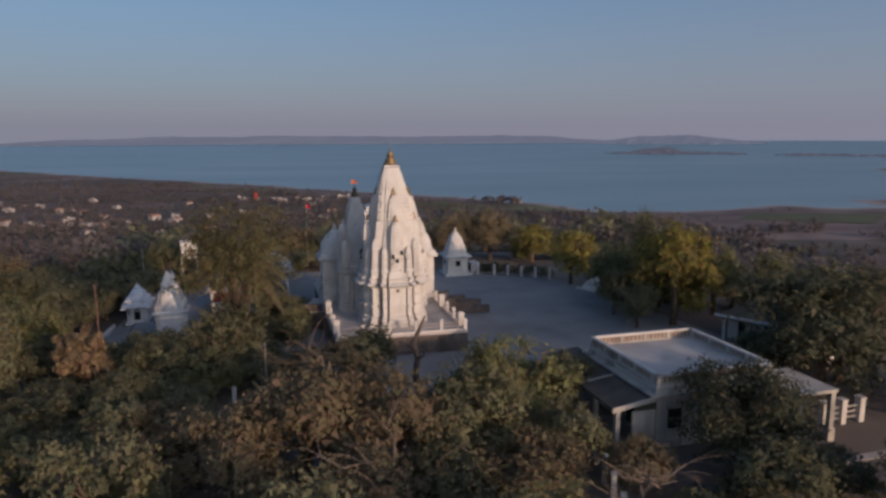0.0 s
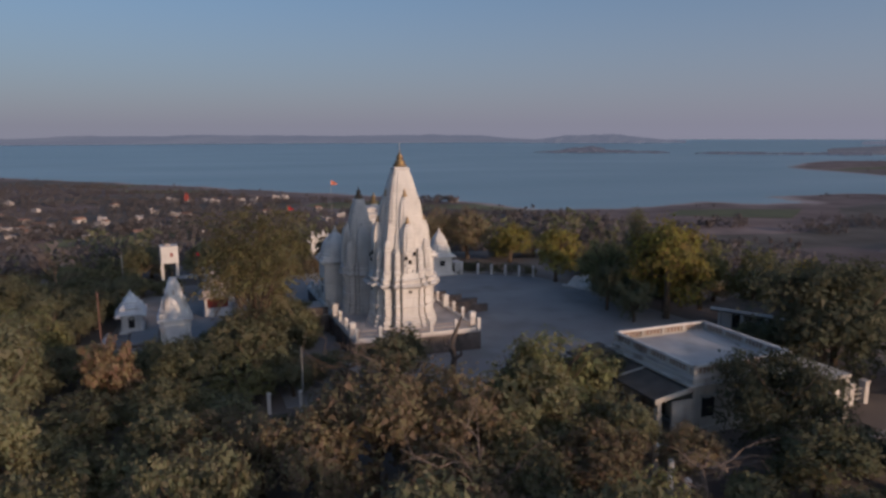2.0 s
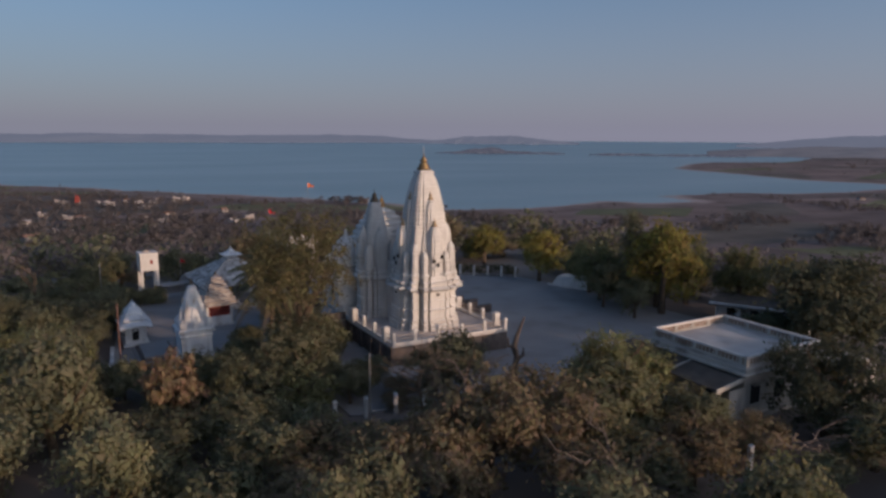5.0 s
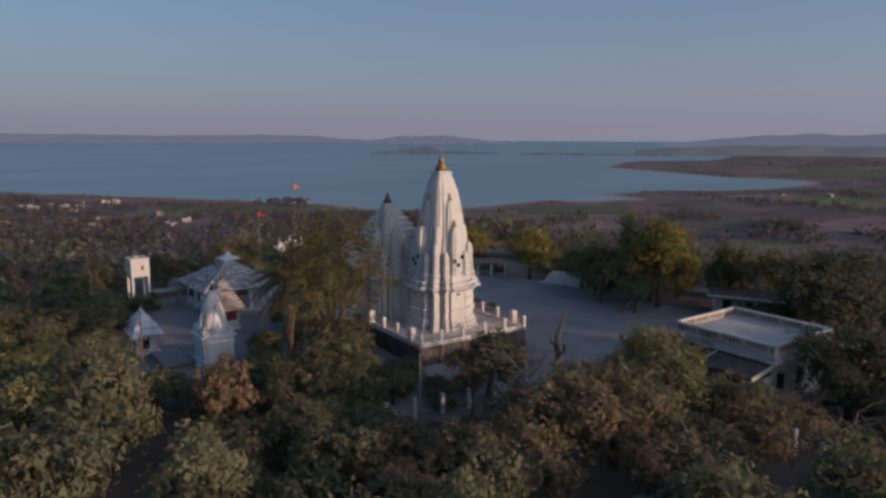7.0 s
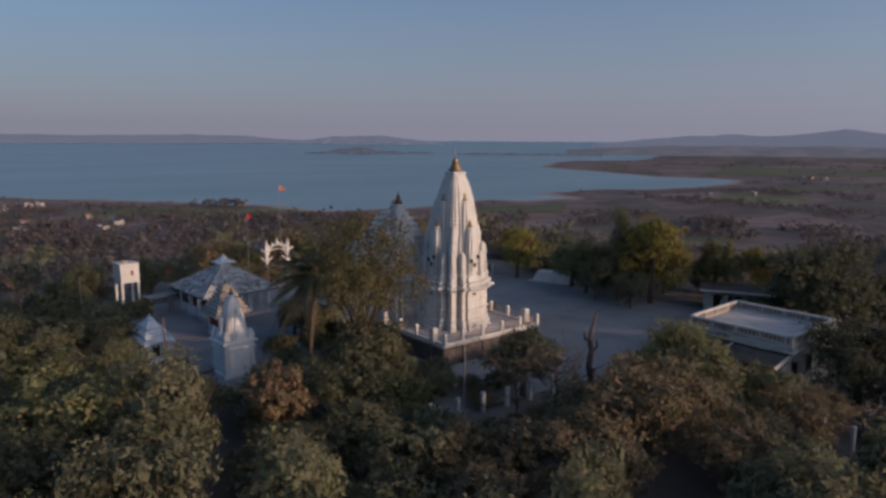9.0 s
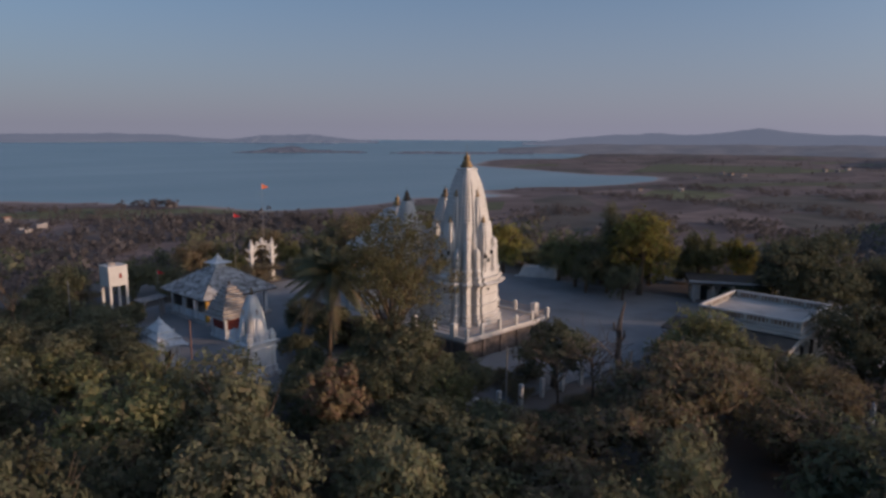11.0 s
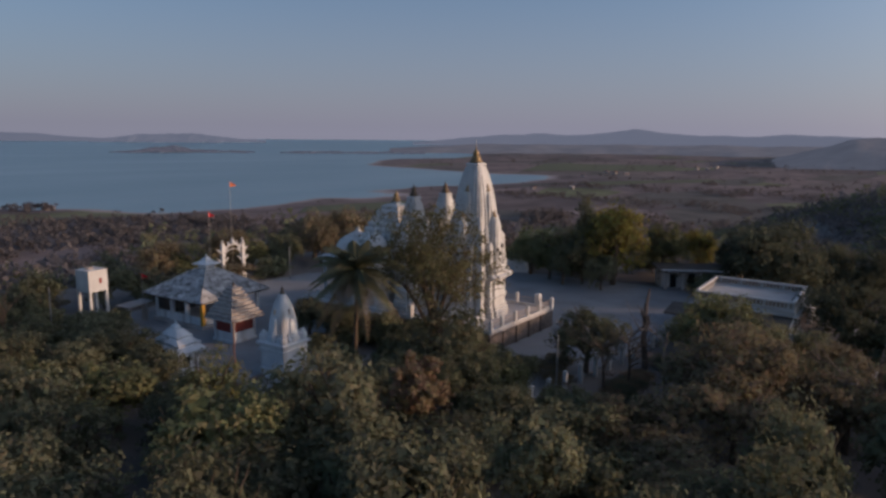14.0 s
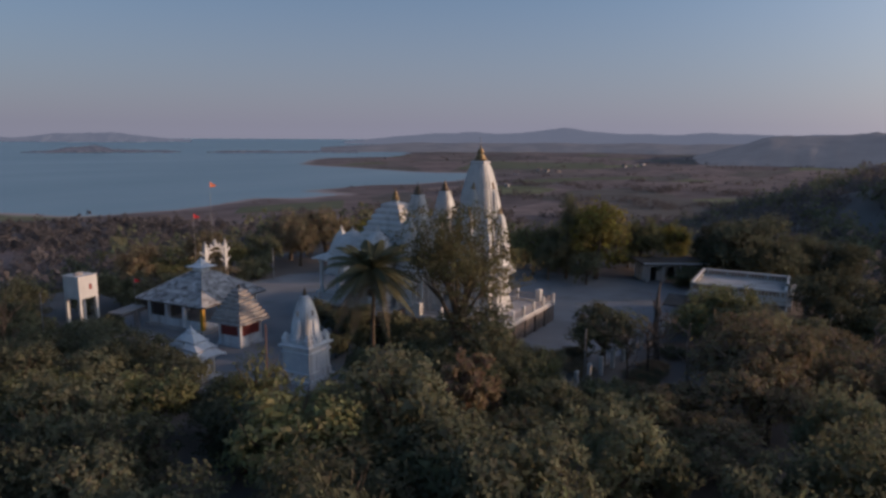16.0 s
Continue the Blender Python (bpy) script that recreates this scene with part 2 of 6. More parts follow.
def ground_material():
    """Dry soil on the hill, ploughed fields in patches on the plain, pale mud along the shore."""
    m = mat("dry_ground", (0.245, 0.21, 0.187), (0.178, 0.154, 0.14), scale=0.05, rough=0.95, bump=0.3, bump_scale=1.5, spec=0.1)
    n, l = m.node_tree.nodes, m.node_tree.links
    b = n["Principled BSDF"]
    soil = b.inputs["Base Color"].links[0].from_socket
    geo = n.new("ShaderNodeNewGeometry")
    mp = n.new("ShaderNodeMapping")
    mp.inputs["Scale"].default_value = (0.006, 0.011, 0.0)
    mp.inputs["Rotation"].default_value = (0, 0, 0.5)
    l.new(geo.outputs["Position"], mp.inputs[0])
    wob = n.new("ShaderNodeTexNoise")
    wob.inputs["Scale"].default_value = 0.01
    l.new(geo.outputs["Position"], wob.inputs["Vector"])
    add = n.new("ShaderNodeVectorMath")
    add.operation = "MULTIPLY_ADD"
    l.new(wob.outputs["Color"], add.inputs[0])
    add.inputs[1].default_value = (0.5, 0.5, 0)
    l.new(mp.outputs[0], add.inputs[2])
    vor = n.new("ShaderNodeTexVoronoi")
    vor.inputs["Scale"].default_value = 1.0
    l.new(add.outputs[0], vor.inputs["Vector"])
    rp = n.new("ShaderNodeValToRGB")
    rp.color_ramp.interpolation = "CONSTANT"
    e = rp.color_ramp.elements
    e[0].position, e[0].color = 0.0, (0.21, 0.165, 0.155, 1)
    e[1].position, e[1].color = 0.25, (0.16, 0.13, 0.125, 1)
    for p, c in ((0.45, (0.25, 0.195, 0.18, 1)), (0.62, (0.15, 0.135, 0.12, 1)), (0.78, (0.2, 0.165, 0.15, 1)), (0.92, (0.18, 0.185, 0.11, 1))):
        k = e.new(p)
        k.color = c
    sep = n.new("ShaderNodeSeparateXYZ")
    l.new(vor.outputs["Color"], sep.inputs[0])
    l.new(sep.outputs[0], rp.inputs[0])
    low = n.new("ShaderNodeSeparateXYZ")
    l.new(geo.outputs["Position"], low.inputs[0])
    plain = n.new("ShaderNodeMapRange")
    plain.inputs["From Min"].default_value, plain.inputs["From Max"].default_value = -50.0, -57.0
    l.new(low.outputs["Z"], plain.inputs[0])
    mx = n.new("ShaderNodeMix")
    mx.data_type = "RGBA"
    l.new(plain.outputs[0], mx.inputs["Factor"])
    l.new(soil, mx.inputs[6])
    l.new(rp.outputs[0], mx.inputs[7])
    # mottling that breaks the fields up
    mot = n.new("ShaderNodeTexNoise")
    mot.inputs["Scale"].default_value, mot.inputs["Detail"].default_value = 0.03, 8.0
    l.new(geo.outputs["Position"], mot.inputs["Vector"])
    mr = n.new("ShaderNodeMapRange")
    mr.inputs["From Min"].default_value, mr.inputs["From Max"].default_value = 0.3, 0.7
    mr.inputs["To Min"].default_value, mr.inputs["To Max"].default_value = 0.68, 1.16
    l.new(mot.outputs[0], mr.inputs[0])
    hs = n.new("ShaderNodeHueSaturation")
    l.new(mr.outputs[0], hs.inputs["Value"])
    l.new(mx.outputs[2], hs.inputs["Color"])
    # pale mud just above the water's level
    mud = n.new("ShaderNodeMapRange")
    mud.inputs["From Min"].default_value, mud.inputs["From Max"].default_value = -61.2, -61.8
    l.new(low.outputs["Z"], mud.inputs[0])
    m3 = n.new("ShaderNodeMix")
    m3.data_type = "RGBA"
    l.new(mud.outputs[0], m3.inputs["Factor"])
    l.new(hs.outputs[0], m3.inputs[6])
    m3.inputs[7].default_value = (0.42, 0.36, 0.34, 1)
    l.new(m3.outputs[2], b.inputs["Base Color"])
    return m


def water_material():
    m = bpy.data.materials.new("lake_water")
    m.use_nodes = True
    n, l = m.node_tree.nodes, m.node_tree.links
    b = n["Principled BSDF"]
    b.inputs["Base Color"].default_value = (0.2, 0.295, 0.335, 1)
    b.inputs["Roughness"].default_value = 0.32
    b.inputs["IOR"].default_value = 1.33
    geo = n.new("ShaderNodeNewGeometry")
    mp = n.new("ShaderNodeMapping")
    mp.inputs["Scale"].default_value = (0.0015, 0.004, 1)
    l.new(geo.outputs["Position"], mp.inputs[0])
    nz = n.new("ShaderNodeTexNoise")
    nz.inputs["Scale"].default_value, nz.inputs["Detail"].default_value = 1.0, 6.0
    l.new(mp.outputs[0], nz.inputs["Vector"])
    mr = n.new("ShaderNodeMapRange")
    mr.inputs["To Min"].default_value, mr.inputs["To Max"].default_value = 0.22, 0.45
    l.new(nz.outputs[0], mr.inputs[0])
    l.new(mr.outputs[0], b.inputs["Roughness"])
    wv = n.new("ShaderNodeTexNoise")
    wv.inputs["Scale"].default_value, wv.inputs["Detail"].default_value = 0.25, 4.0
    l.new(geo.outputs["Position"], wv.inputs["Vector"])
    bp = n.new("ShaderNodeBump")
    bp.inputs["Strength"].default_value, bp.inputs["Distance"].default_value = 0.3, 0.4
    l.new(wv.outputs[0], bp.inputs["Height"])
    l.new(bp.outputs[0], b.inputs["Normal"])
    return m


GROUND, WATER = ground_material(), water_material()

# ---------------------------------------------------------------- mesh helpers


class Shape:
    """Vertices and faces that become one mesh."""

    def __init__(self):
        self.v, self.f = [], []

    def add(self, verts, faces):
        k = len(self.v)
        self.v.extend(tuple(p) for p in verts)
        self.f.extend(tuple(i + k for i in f) for f in faces)
        return self

    def box(self, x0, y0, z0, x1, y1, z1, taper=0.0):
        t = taper
        return self.add([(x0, y0, z0), (x1, y0, z0), (x1, y1, z0), (x0, y1, z0),
                         (x0 + t, y0 + t, z1), (x1 - t, y0 + t, z1), (x1 - t, y1 - t, z1), (x0 + t, y1 - t, z1)],
                        [(3, 2, 1, 0), (4, 5, 6, 7), (0, 1, 5, 4), (1, 2, 6, 5), (2, 3, 7, 6), (3, 0, 4, 7)])

    def loft(self, rings, closed=True):
        """Rings of equal count from the bottom up, capped at both ends."""
        n = len(rings[0])
        verts = [p for r in rings for p in r]
        faces = [(i * n + j, i * n + (j + 1) % n, (i + 1) * n + (j + 1) % n, (i + 1) * n + j)
                 for i in range(len(rings) - 1) for j in range(n)]
        if closed:
            faces += [tuple(range(n))[::-1], tuple((len(rings) - 1) * n + j for j in range(n))]
        return self.add(verts, faces)

    def lathe(self, profile, at=(0, 0), sides=12):
        return self.loft([[(at[0] + r * math.cos(2 * math.pi * j / sides), at[1] + r * math.sin(2 * math.pi * j / sides), z)
                           for j in range(sides)] for z, r in profile])

    def tube(self, path, radii, sides=6):
        """A tapered limb along a path."""
        rings = []
        for i, p in enumerate(path):
            d = (Vector(path[min(i + 1, len(path) - 1)]) - Vector(path[max(i - 1, 0)])).normalized()
            a = d.orthogonal().normalized()
            if rings:
                a = (last - d * last.dot(d)).normalized()
            last = a
            b = d.cross(a)
            rings.append([tuple(Vector(p) + (a * math.cos(2 * math.pi * j / sides) + b * math.sin(2 * math.pi * j / sides)) * radii[i])
                          for j in range(sides)])
        return self.loft(rings)

    def mesh(self, name, material, smooth=False):
        me = bpy.data.meshes.new(name)
        me.from_pydata(self.v, [], self.f)
        me.materials.append(material)
        if smooth:
            me.polygons.foreach_set("use_smooth", [True] * len(me.polygons))
        me.update()
        return me


def part(name, shape, material, parent=None, label="", smooth=False, at=None):
    """Links a shape (or a mesh) as one object under a thing or a part."""
    me = shape if isinstance(shape, bpy.types.Mesh) else shape.mesh(name, material, smooth)
    ob = new(name, me)
    if parent is not None:
        ob.parent = parent
    if at is not None:
        ob.matrix_basis = at
    return tagged(ob, label)


def thing(name, m, label, category, group=""):
    ob = new(name)
    ob.empty_display_size = 0.5
    ob.matrix_basis = m
    return tagged(ob, label, category, group)


def square_ring(h, z, cx=0.0, cy=0.0, hy=None):
    hy = h if hy is None else hy
    return [(cx - h, cy - hy, z), (cx + h, cy - hy, z), (cx + h, cy + hy, z), (cx - h, cy + hy, z)]


# the stepped plan of a north Indian temple tower, in units of its half width
QUARTER = [(1.0, -0.27), (1.0, 0.27), (0.64, 0.27), (0.64, 0.335), (0.95, 0.335), (0.95, 0.465), (0.6, 0.465), (0.6, 0.58), (0.78, 0.58),
           (0.78, 0.78), (0.58, 0.78), (0.58, 0.6), (0.465, 0.6), (0.465, 0.95), (0.335, 0.95), (0.335, 0.64), (0.27, 0.64)]
PLAN = []
for k in range(4):
    c, s = (1, 0, -1, 0)[k], (0, 1, 0, -1)[k]
    PLAN += [(x * c - y * s, x * s + y * c) for x, y in QUARTER]


def plan_ring(h, z, cx=0.0, cy=0.0):
    return [(cx + x * h, cy + y * h, z) for x, y in PLAN]


SMALL = [(1.0, -0.45), (1.0, 0.45), (0.86, 0.45), (0.86, 0.86), (0.45, 0.86)]
SMALL_PLAN = []
for k in range(4):
    c, s = (1, 0, -1, 0)[k], (0, 1, 0, -1)[k]
    SMALL_PLAN += [(x * c - y * s, x * s + y * c) for x, y in SMALL]


def small_ring(h, z, cx=0.0, cy=0.0):
    return [(cx + x * h, cy + y * h, z) for x, y in SMALL_PLAN]


TOWER = [(1.0, -0.5), (1.0, 0.5), (0.93, 0.52), (0.93, 0.74), (0.86, 0.76), (0.86, 0.86), (0.76, 0.86), (0.74, 0.93), (0.52, 0.93)]
TOWER_PLAN = []
for k in range(4):
    c, s = (1, 0, -1, 0)[k], (0, 1, 0, -1)[k]
    TOWER_PLAN += [(x * c - y * s, x * s + y * c) for x, y in TOWER]


def tower_ring(h, z, cx=0.0, cy=0.0):
    return [(cx + x * h, cy + y * h, z) for x, y in TOWER_PLAN]


def curve_width(t, w0, w1, bow=(2.2, 0.75)):
    """The bowed outline of a tower: nearly upright below, leaning in fast near the top."""
    return w1 + (w0 - w1) * (1 - min(t, 1.0) ** bow[0]) ** bow[1]


def spire(ring, cx, cy, z0, z1, w0, w1, bands, notch=0.03, bow=(2.2, 0.75)):
    """A banded curvilinear tower."""
    rings = []
    for i in range(bands):
        a, b = i / bands, (i + 0.78) / bands
        rings.append(ring(curve_width(a, w0, w1, bow), z0 + (z1 - z0) * a, cx, cy))
        rings.append(ring(curve_width(b, w0, w1, bow), z0 + (z1 - z0) * b, cx, cy))
        rings.append(ring(curve_width(b, w0, w1, bow) * (1 - notch), z0 + (z1 - z0) * (b + 0.01 / bands), cx, cy))
        rings.append(ring(curve_width((i + 1) / bands, w0, w1, bow) * (1 - notch), z0 + (z1 - z0) * ((i + 1) / bands - 0.01 / bands), cx, cy))
    rings.append(ring(w1, z1, cx, cy))
    return Shape().loft(rings)


def finial(parent, cx, cy, z, r, h, material, label=""):
    """A ribbed disc, a bell, a pot and a spike."""
    pr = [(0, 1.0), (0.06, 1.25), (0.12, 1.25), (0.17, 0.8), (0.22, 0.95), (0.34, 0.8), (0.42, 0.42), (0.46, 0.62), (0.55, 0.66), (0.62, 0.4),
          (0.66, 0.5), (0.7, 0.22), (0.85, 0.1), (1.0, 0.02)]
    return part("finial", Shape().lathe([(z + a * h, b * r) for a, b in pr], (cx, cy), 12), material, parent, label, smooth=True)

# ---------------------------------------------------------------- land and water
WATER_Z = -62.0
HX, HY = 10.0, 75.0
SHORE = np.array([(-4200, 4900), (-2600, 3650), (-1500, 2620), (-779, 1917), (-411, 1533), (-157, 1295), (-24, 1151), (117, 1004), (219, 896), (260, 823),
                  (293, 772), (331, 713), (398, 698), (475, 708), (560, 737), (585, 690), (655, 681), (684, 745), (640, 770), (735, 770), (806, 776),
                  (899, 716), (1000, 712), (1110, 728), (1240, 788), (1195, 872), (1188, 945), (1222, 1093), (1275, 1365), (1318, 1430), (1583, 1636), (1700, 1690), (1963, 1592), (2329, 1781), (2704, 2310),
                  (3400, 2500), (4900, 2900), (4900, 4900)], float)


def smooth(a, b, x):
    t = np.clip((x - a) / (b - a), 0, 1)
    return t * t * (3 - 2 * t)


def wave_noise(x, y, scale, seed, octaves=4):
    """Cheap smooth noise: a sum of turned sine waves."""
    r = np.random.RandomState(seed)
    out, amp = np.zeros_like(x, float), 1.0
    for _ in range(octaves):
        for _ in range(3):
            a, p, q = r.rand() * 6.283, r.rand() * 6.283, 0.7 + 0.6 * r.rand()
            out += amp * np.sin((x * np.cos(a) + y * np.sin(a)) / scale * q * 6.283 + p) / 3
        scale, amp = scale * 0.47, amp * 0.55
    return out


def shore_distance(x, y):
    """Metres to the shore line, negative on the lake."""
    d = np.full(x.shape, 1e9)
    inside = np.zeros(x.shape, bool)
    for (ax, ay), (bx, by) in zip(SHORE, np.roll(SHORE, -1, 0)):
        t = np.clip(((x - ax) * (bx - ax) + (y - ay) * (by - ay)) / ((bx - ax) ** 2 + (by - ay) ** 2), 0, 1)
        d = np.minimum(d, np.hypot(x - ax - t * (bx - ax), y - ay - t * (by - ay)))
        cross = (ay > y) != (by > y)
        inside ^= cross & (x < (bx - ax) * (y - ay) / (by - ay + 1e-12) + ax)
    return np.where(inside, -d, d)


def lift(r):
    """The far distance is drawn in: land and lake rise a little beyond two kilometres."""
    return 41.0 * (np.clip(r - 2300.0, 0, None) / 2500.0) ** 1.5


def height(x, y):
    x, y = np.asarray(x, float), np.asarray(y, float)
    r = np.hypot(x - HX, y - HY)
    sd = shore_distance(x, y) + 12 * wave_noise(x, y, 130, 5, 3) * smooth(0, 300, r)
    plain = WATER_Z + np.clip(sd * 0.03, -8, 3.2) + 1.2 * wave_noise(x, y, 420, 8, 3) * smooth(60, 300, sd)
    dx = np.clip(np.abs(x - 12) - 42, 0, None)
    dy = np.where(y > 78, np.clip(y - 122, 0, None), np.clip(52 - y, 0, None) * 0.55)
    d = np.hypot(dx, dy)
    hill = -66 * smooth(-4, 240, d) ** 0.85 - 60 * smooth(200, 420, d) + 1.3 * wave_noise(x, y, 60, 3, 4) * smooth(3, 40, d)
    ridge = np.minimum(45 - 0.36 * np.hypot((x - 250) * 0.75, (y + 70)), 8) + 4 * wave_noise(x, y, 90, 11, 4)
    land = np.maximum(np.maximum(hill, ridge), plain)
    return np.where(d <= 0, 0.0 * land, land) + lift(r) - np.where(d <= 0, 0.12, 0.0)


def axis(centre, inner, step, grow, end):
    out, s, p = [], step, inner
    while p < end:
        out.append(p)
        p += s
        s *= grow
    out.append(end)
    mid = list(np.arange(-inner + step, inner, step))
    return np.array([centre - q for q in out[::-1]] + [centre + q for q in mid] + [centre + q for q in out])


gx, gy = axis(HX, 70, 2.5, 1.032, 4900), axis(HY, 70, 2.5, 1.032, 4900)
X, Y = np.meshgrid(gx, gy)
Z = height(X, Y)
keep = np.hypot(X - HX, Y - HY) < 4880


def sheet(name, X, Y, Z, keep, material):
    rows, cols = X.shape
    idx = np.arange(rows * cols).reshape(rows, cols)
    q = np.stack([idx[:-1, :-1], idx[:-1, 1:], idx[1:, 1:], idx[1:, :-1]], -1)
    q = q[keep[:-1, :-1] & keep[:-1, 1:] & keep[1:, 1:] & keep[1:, :-1]]
    used = np.unique(q)
    back = np.zeros(rows * cols, int)
    back[used] = np.arange(len(used))
    co = np.stack([X, Y, Z], -1).reshape(-1, 3)[used]
    return quads(name, co, back[q.reshape(-1, 4)], material, True)


def quads(name, co, q, material, smooth_it=False):
    """A mesh of even faces from arrays."""
    me = bpy.data.meshes.new(name)
    me.vertices.add(len(co))
    me.vertices.foreach_set("co", np.asarray(co, np.float32).ravel())
    me.loops.add(q.size)
    me.loops.foreach_set("vertex_index", np.asarray(q, np.int32).ravel())
    me.polygons.add(len(q))
    me.polygons.foreach_set("loop_start", np.arange(len(q), dtype=np.int32) * q.shape[1])
    if smooth_it:
        me.polygons.foreach_set("use_smooth", np.ones(len(q), bool))
    me.materials.append(material)
    me.update(calc_edges=True)
    return me


tagged(new("ground", sheet("ground", X, Y, Z, keep, GROUND)), "dry brown hill and wide plain of ploughed fields below it", "ground", kind="structure")
rr, aa = np.meshgrid(np.concatenate([np.linspace(550, 2300, 20), np.linspace(2400, 4870, 40)]), np.linspace(radians(-62), radians(95), 120))
wx, wy = HX + rr * np.sin(aa), HY + rr * np.cos(aa)
tagged(new("lake", sheet("lake", wx, wy, WATER_Z + lift(rr), np.ones(wx.shape, bool), WATER)), "wide calm blue lake reaching to the far hills", "lake", kind="structure")


def ridge_mesh(name, bearing0, bearing1, dist, tops, width, material, label, seed):
    """A long far hill: an uneven crest with sloping sides. tops: heights of the crest along it."""
    n, m = 90, 14
    r = np.random.RandomState(seed)
    u = np.linspace(0, 1, n)
    crest = np.interp(u, np.linspace(0, 1, len(tops)), tops)
    crest = crest * (1 + 0.05 * wave_noise(u * 1000, u * 0, 160, seed, 4))
    b = np.radians(np.interp(u, [0, 1], [bearing0, bearing1]))
    across = np.linspace(-1, 1, m)
    U, A = np.meshgrid(np.arange(n), across)
    D = dist + A * width + 60 * wave_noise(U * 30.0, A * 400, 500, seed + 1, 3)
    hx, hy = HX + D * np.sin(b[U]), HY + D * np.cos(b[U])
    prof = np.clip(1.25 - 1.25 * np.abs(A) ** 1.6, 0, 1)
    hz = WATER_Z + lift(D) - 3 + crest[U] * prof + crest[U] * 0.10 * wave_noise(hx, hy, 420, seed + 2, 4) * prof
    me = sheet(name, hx, hy, hz, np.ones(hx.shape, bool), material)
    return tagged(new(name, me), label, "hill", kind="structure")


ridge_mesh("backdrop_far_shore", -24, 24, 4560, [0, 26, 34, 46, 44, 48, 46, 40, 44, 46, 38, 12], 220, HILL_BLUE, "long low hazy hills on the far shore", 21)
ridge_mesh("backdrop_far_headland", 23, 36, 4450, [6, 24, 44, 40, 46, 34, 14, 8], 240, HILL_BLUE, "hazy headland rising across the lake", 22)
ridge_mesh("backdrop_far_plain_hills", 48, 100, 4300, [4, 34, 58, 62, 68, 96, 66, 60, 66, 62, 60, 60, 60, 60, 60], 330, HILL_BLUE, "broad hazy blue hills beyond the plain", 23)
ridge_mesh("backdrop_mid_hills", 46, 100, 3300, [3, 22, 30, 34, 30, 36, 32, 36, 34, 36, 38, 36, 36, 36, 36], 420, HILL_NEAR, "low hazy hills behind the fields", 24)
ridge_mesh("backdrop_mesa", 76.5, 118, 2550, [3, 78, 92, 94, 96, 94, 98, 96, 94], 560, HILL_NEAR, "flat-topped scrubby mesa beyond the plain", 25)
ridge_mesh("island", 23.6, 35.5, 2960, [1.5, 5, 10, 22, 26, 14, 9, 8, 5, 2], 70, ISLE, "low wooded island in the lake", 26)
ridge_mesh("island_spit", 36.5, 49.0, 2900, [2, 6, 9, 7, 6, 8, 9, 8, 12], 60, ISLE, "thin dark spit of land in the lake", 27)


def field(name, corners, label):
    """A crop field that lies on the plain."""
    (ax, ay), (bx, by), (cx, cy), (dx, dy) = corners
    s, t = np.meshgrid(np.linspace(0, 1, 16), np.linspace(0, 1, 10))
    fx = (1 - s) * (1 - t) * ax + s * (1 - t) * bx + s * t * cx + (1 - s) * t * dx
    fy = (1 - s) * (1 - t) * ay + s * (1 - t) * by + s * t * cy + (1 - s) * t * dy
    return tagged(new(name, sheet(name, fx, fy, height(fx, fy) + 0.5, np.ones(fx.shape, bool), FIELD)), label, "field", kind="structure")


field("crop_field_shore", [(400, 592), (500, 535), (575, 600), (450, 640)], "green irrigated field near the lake shore")
field("crop_field_far", [(1290, 900), (1560, 640), (1900, 770), (1700, 1080)], "pale green irrigated fields on the far plain")
field("crop_field_strip", [(1000, 560), (1250, 420), (1300, 470), (1040, 620)], "narrow green field on the plain")

# ---------------------------------------------------------------- courtyard and terrace
def slab(name, pts, z0, z1, material, label, category, kind="structure"):
    sh = Shape().loft([[(x, y, z0) for x, y in pts], [(x, y, z1) for x, y in pts]])
    return tagged(new(name, sh.mesh(name, material)), label, category, kind=kind)


slab("courtyard_paving", [(-22, 70), (-13, 68.5), (-5, 68.0), (-4, 55), (24, 53.5), (40, 54.5), (48, 58.0), (46.0, 67), (41.5, 90), (38, 99), (30, 104), (18, 112), (-2, 112), (-16, 108), (-22, 100)],
     -1.2, 0.0, PAVING, "wide pale concrete courtyard round the temple", "paving")

TEMPLE_AT = pose(9.9, 72.0, 0, 0, 0, 4)
terrace = thing("temple_terrace", TEMPLE_AT, "raised stone terrace with white posts and low parapet", "terrace")
EDGE = [(-7.15, 21.0), (-6.95, -6.45), (6.75, -6.8), (7.05, 21.0)]
part("base", Shape().loft([[(u * 1.004, v * 1.004, -0.7) for u, v in EDGE], [(u * 1.004, v * 1.004, 0.25) for u, v in EDGE],
                           [(u, v, 0.26) for u, v in EDGE], [(u, v, 1.92) for u, v in EDGE]]), STONE, terrace, "dark weathered stone retaining wall")
part("floor_slab", Shape().loft([[(u * 1.012, v * 1.012, 1.92) for u, v in EDGE], [(u * 1.012, v * 1.012, 2.08) for u, v in EDGE]]), FLOOR, terrace, "pale flagstone floor")
post_mesh = Shape().box(-0.15, -0.15, 2.08, 0.15, 0.15, 3.3).box(-0.19, -0.19, 3.3, 0.19, 0.19, 3.36).box(-0.17, -0.17, 3.36, 0.17, 0.17, 3.5, 0.1).mesh("post", WHITE)
pier_mesh = Shape().box(-0.3, -0.3, 2.08, 0.3, 0.3, 3.5).box(-0.35, -0.35, 3.5, 0.35, 0.35, 3.6).box(-0.3, -0.3, 3.6, 0.3, 0.3, 3.72, 0.18).mesh("pier", WHITE)
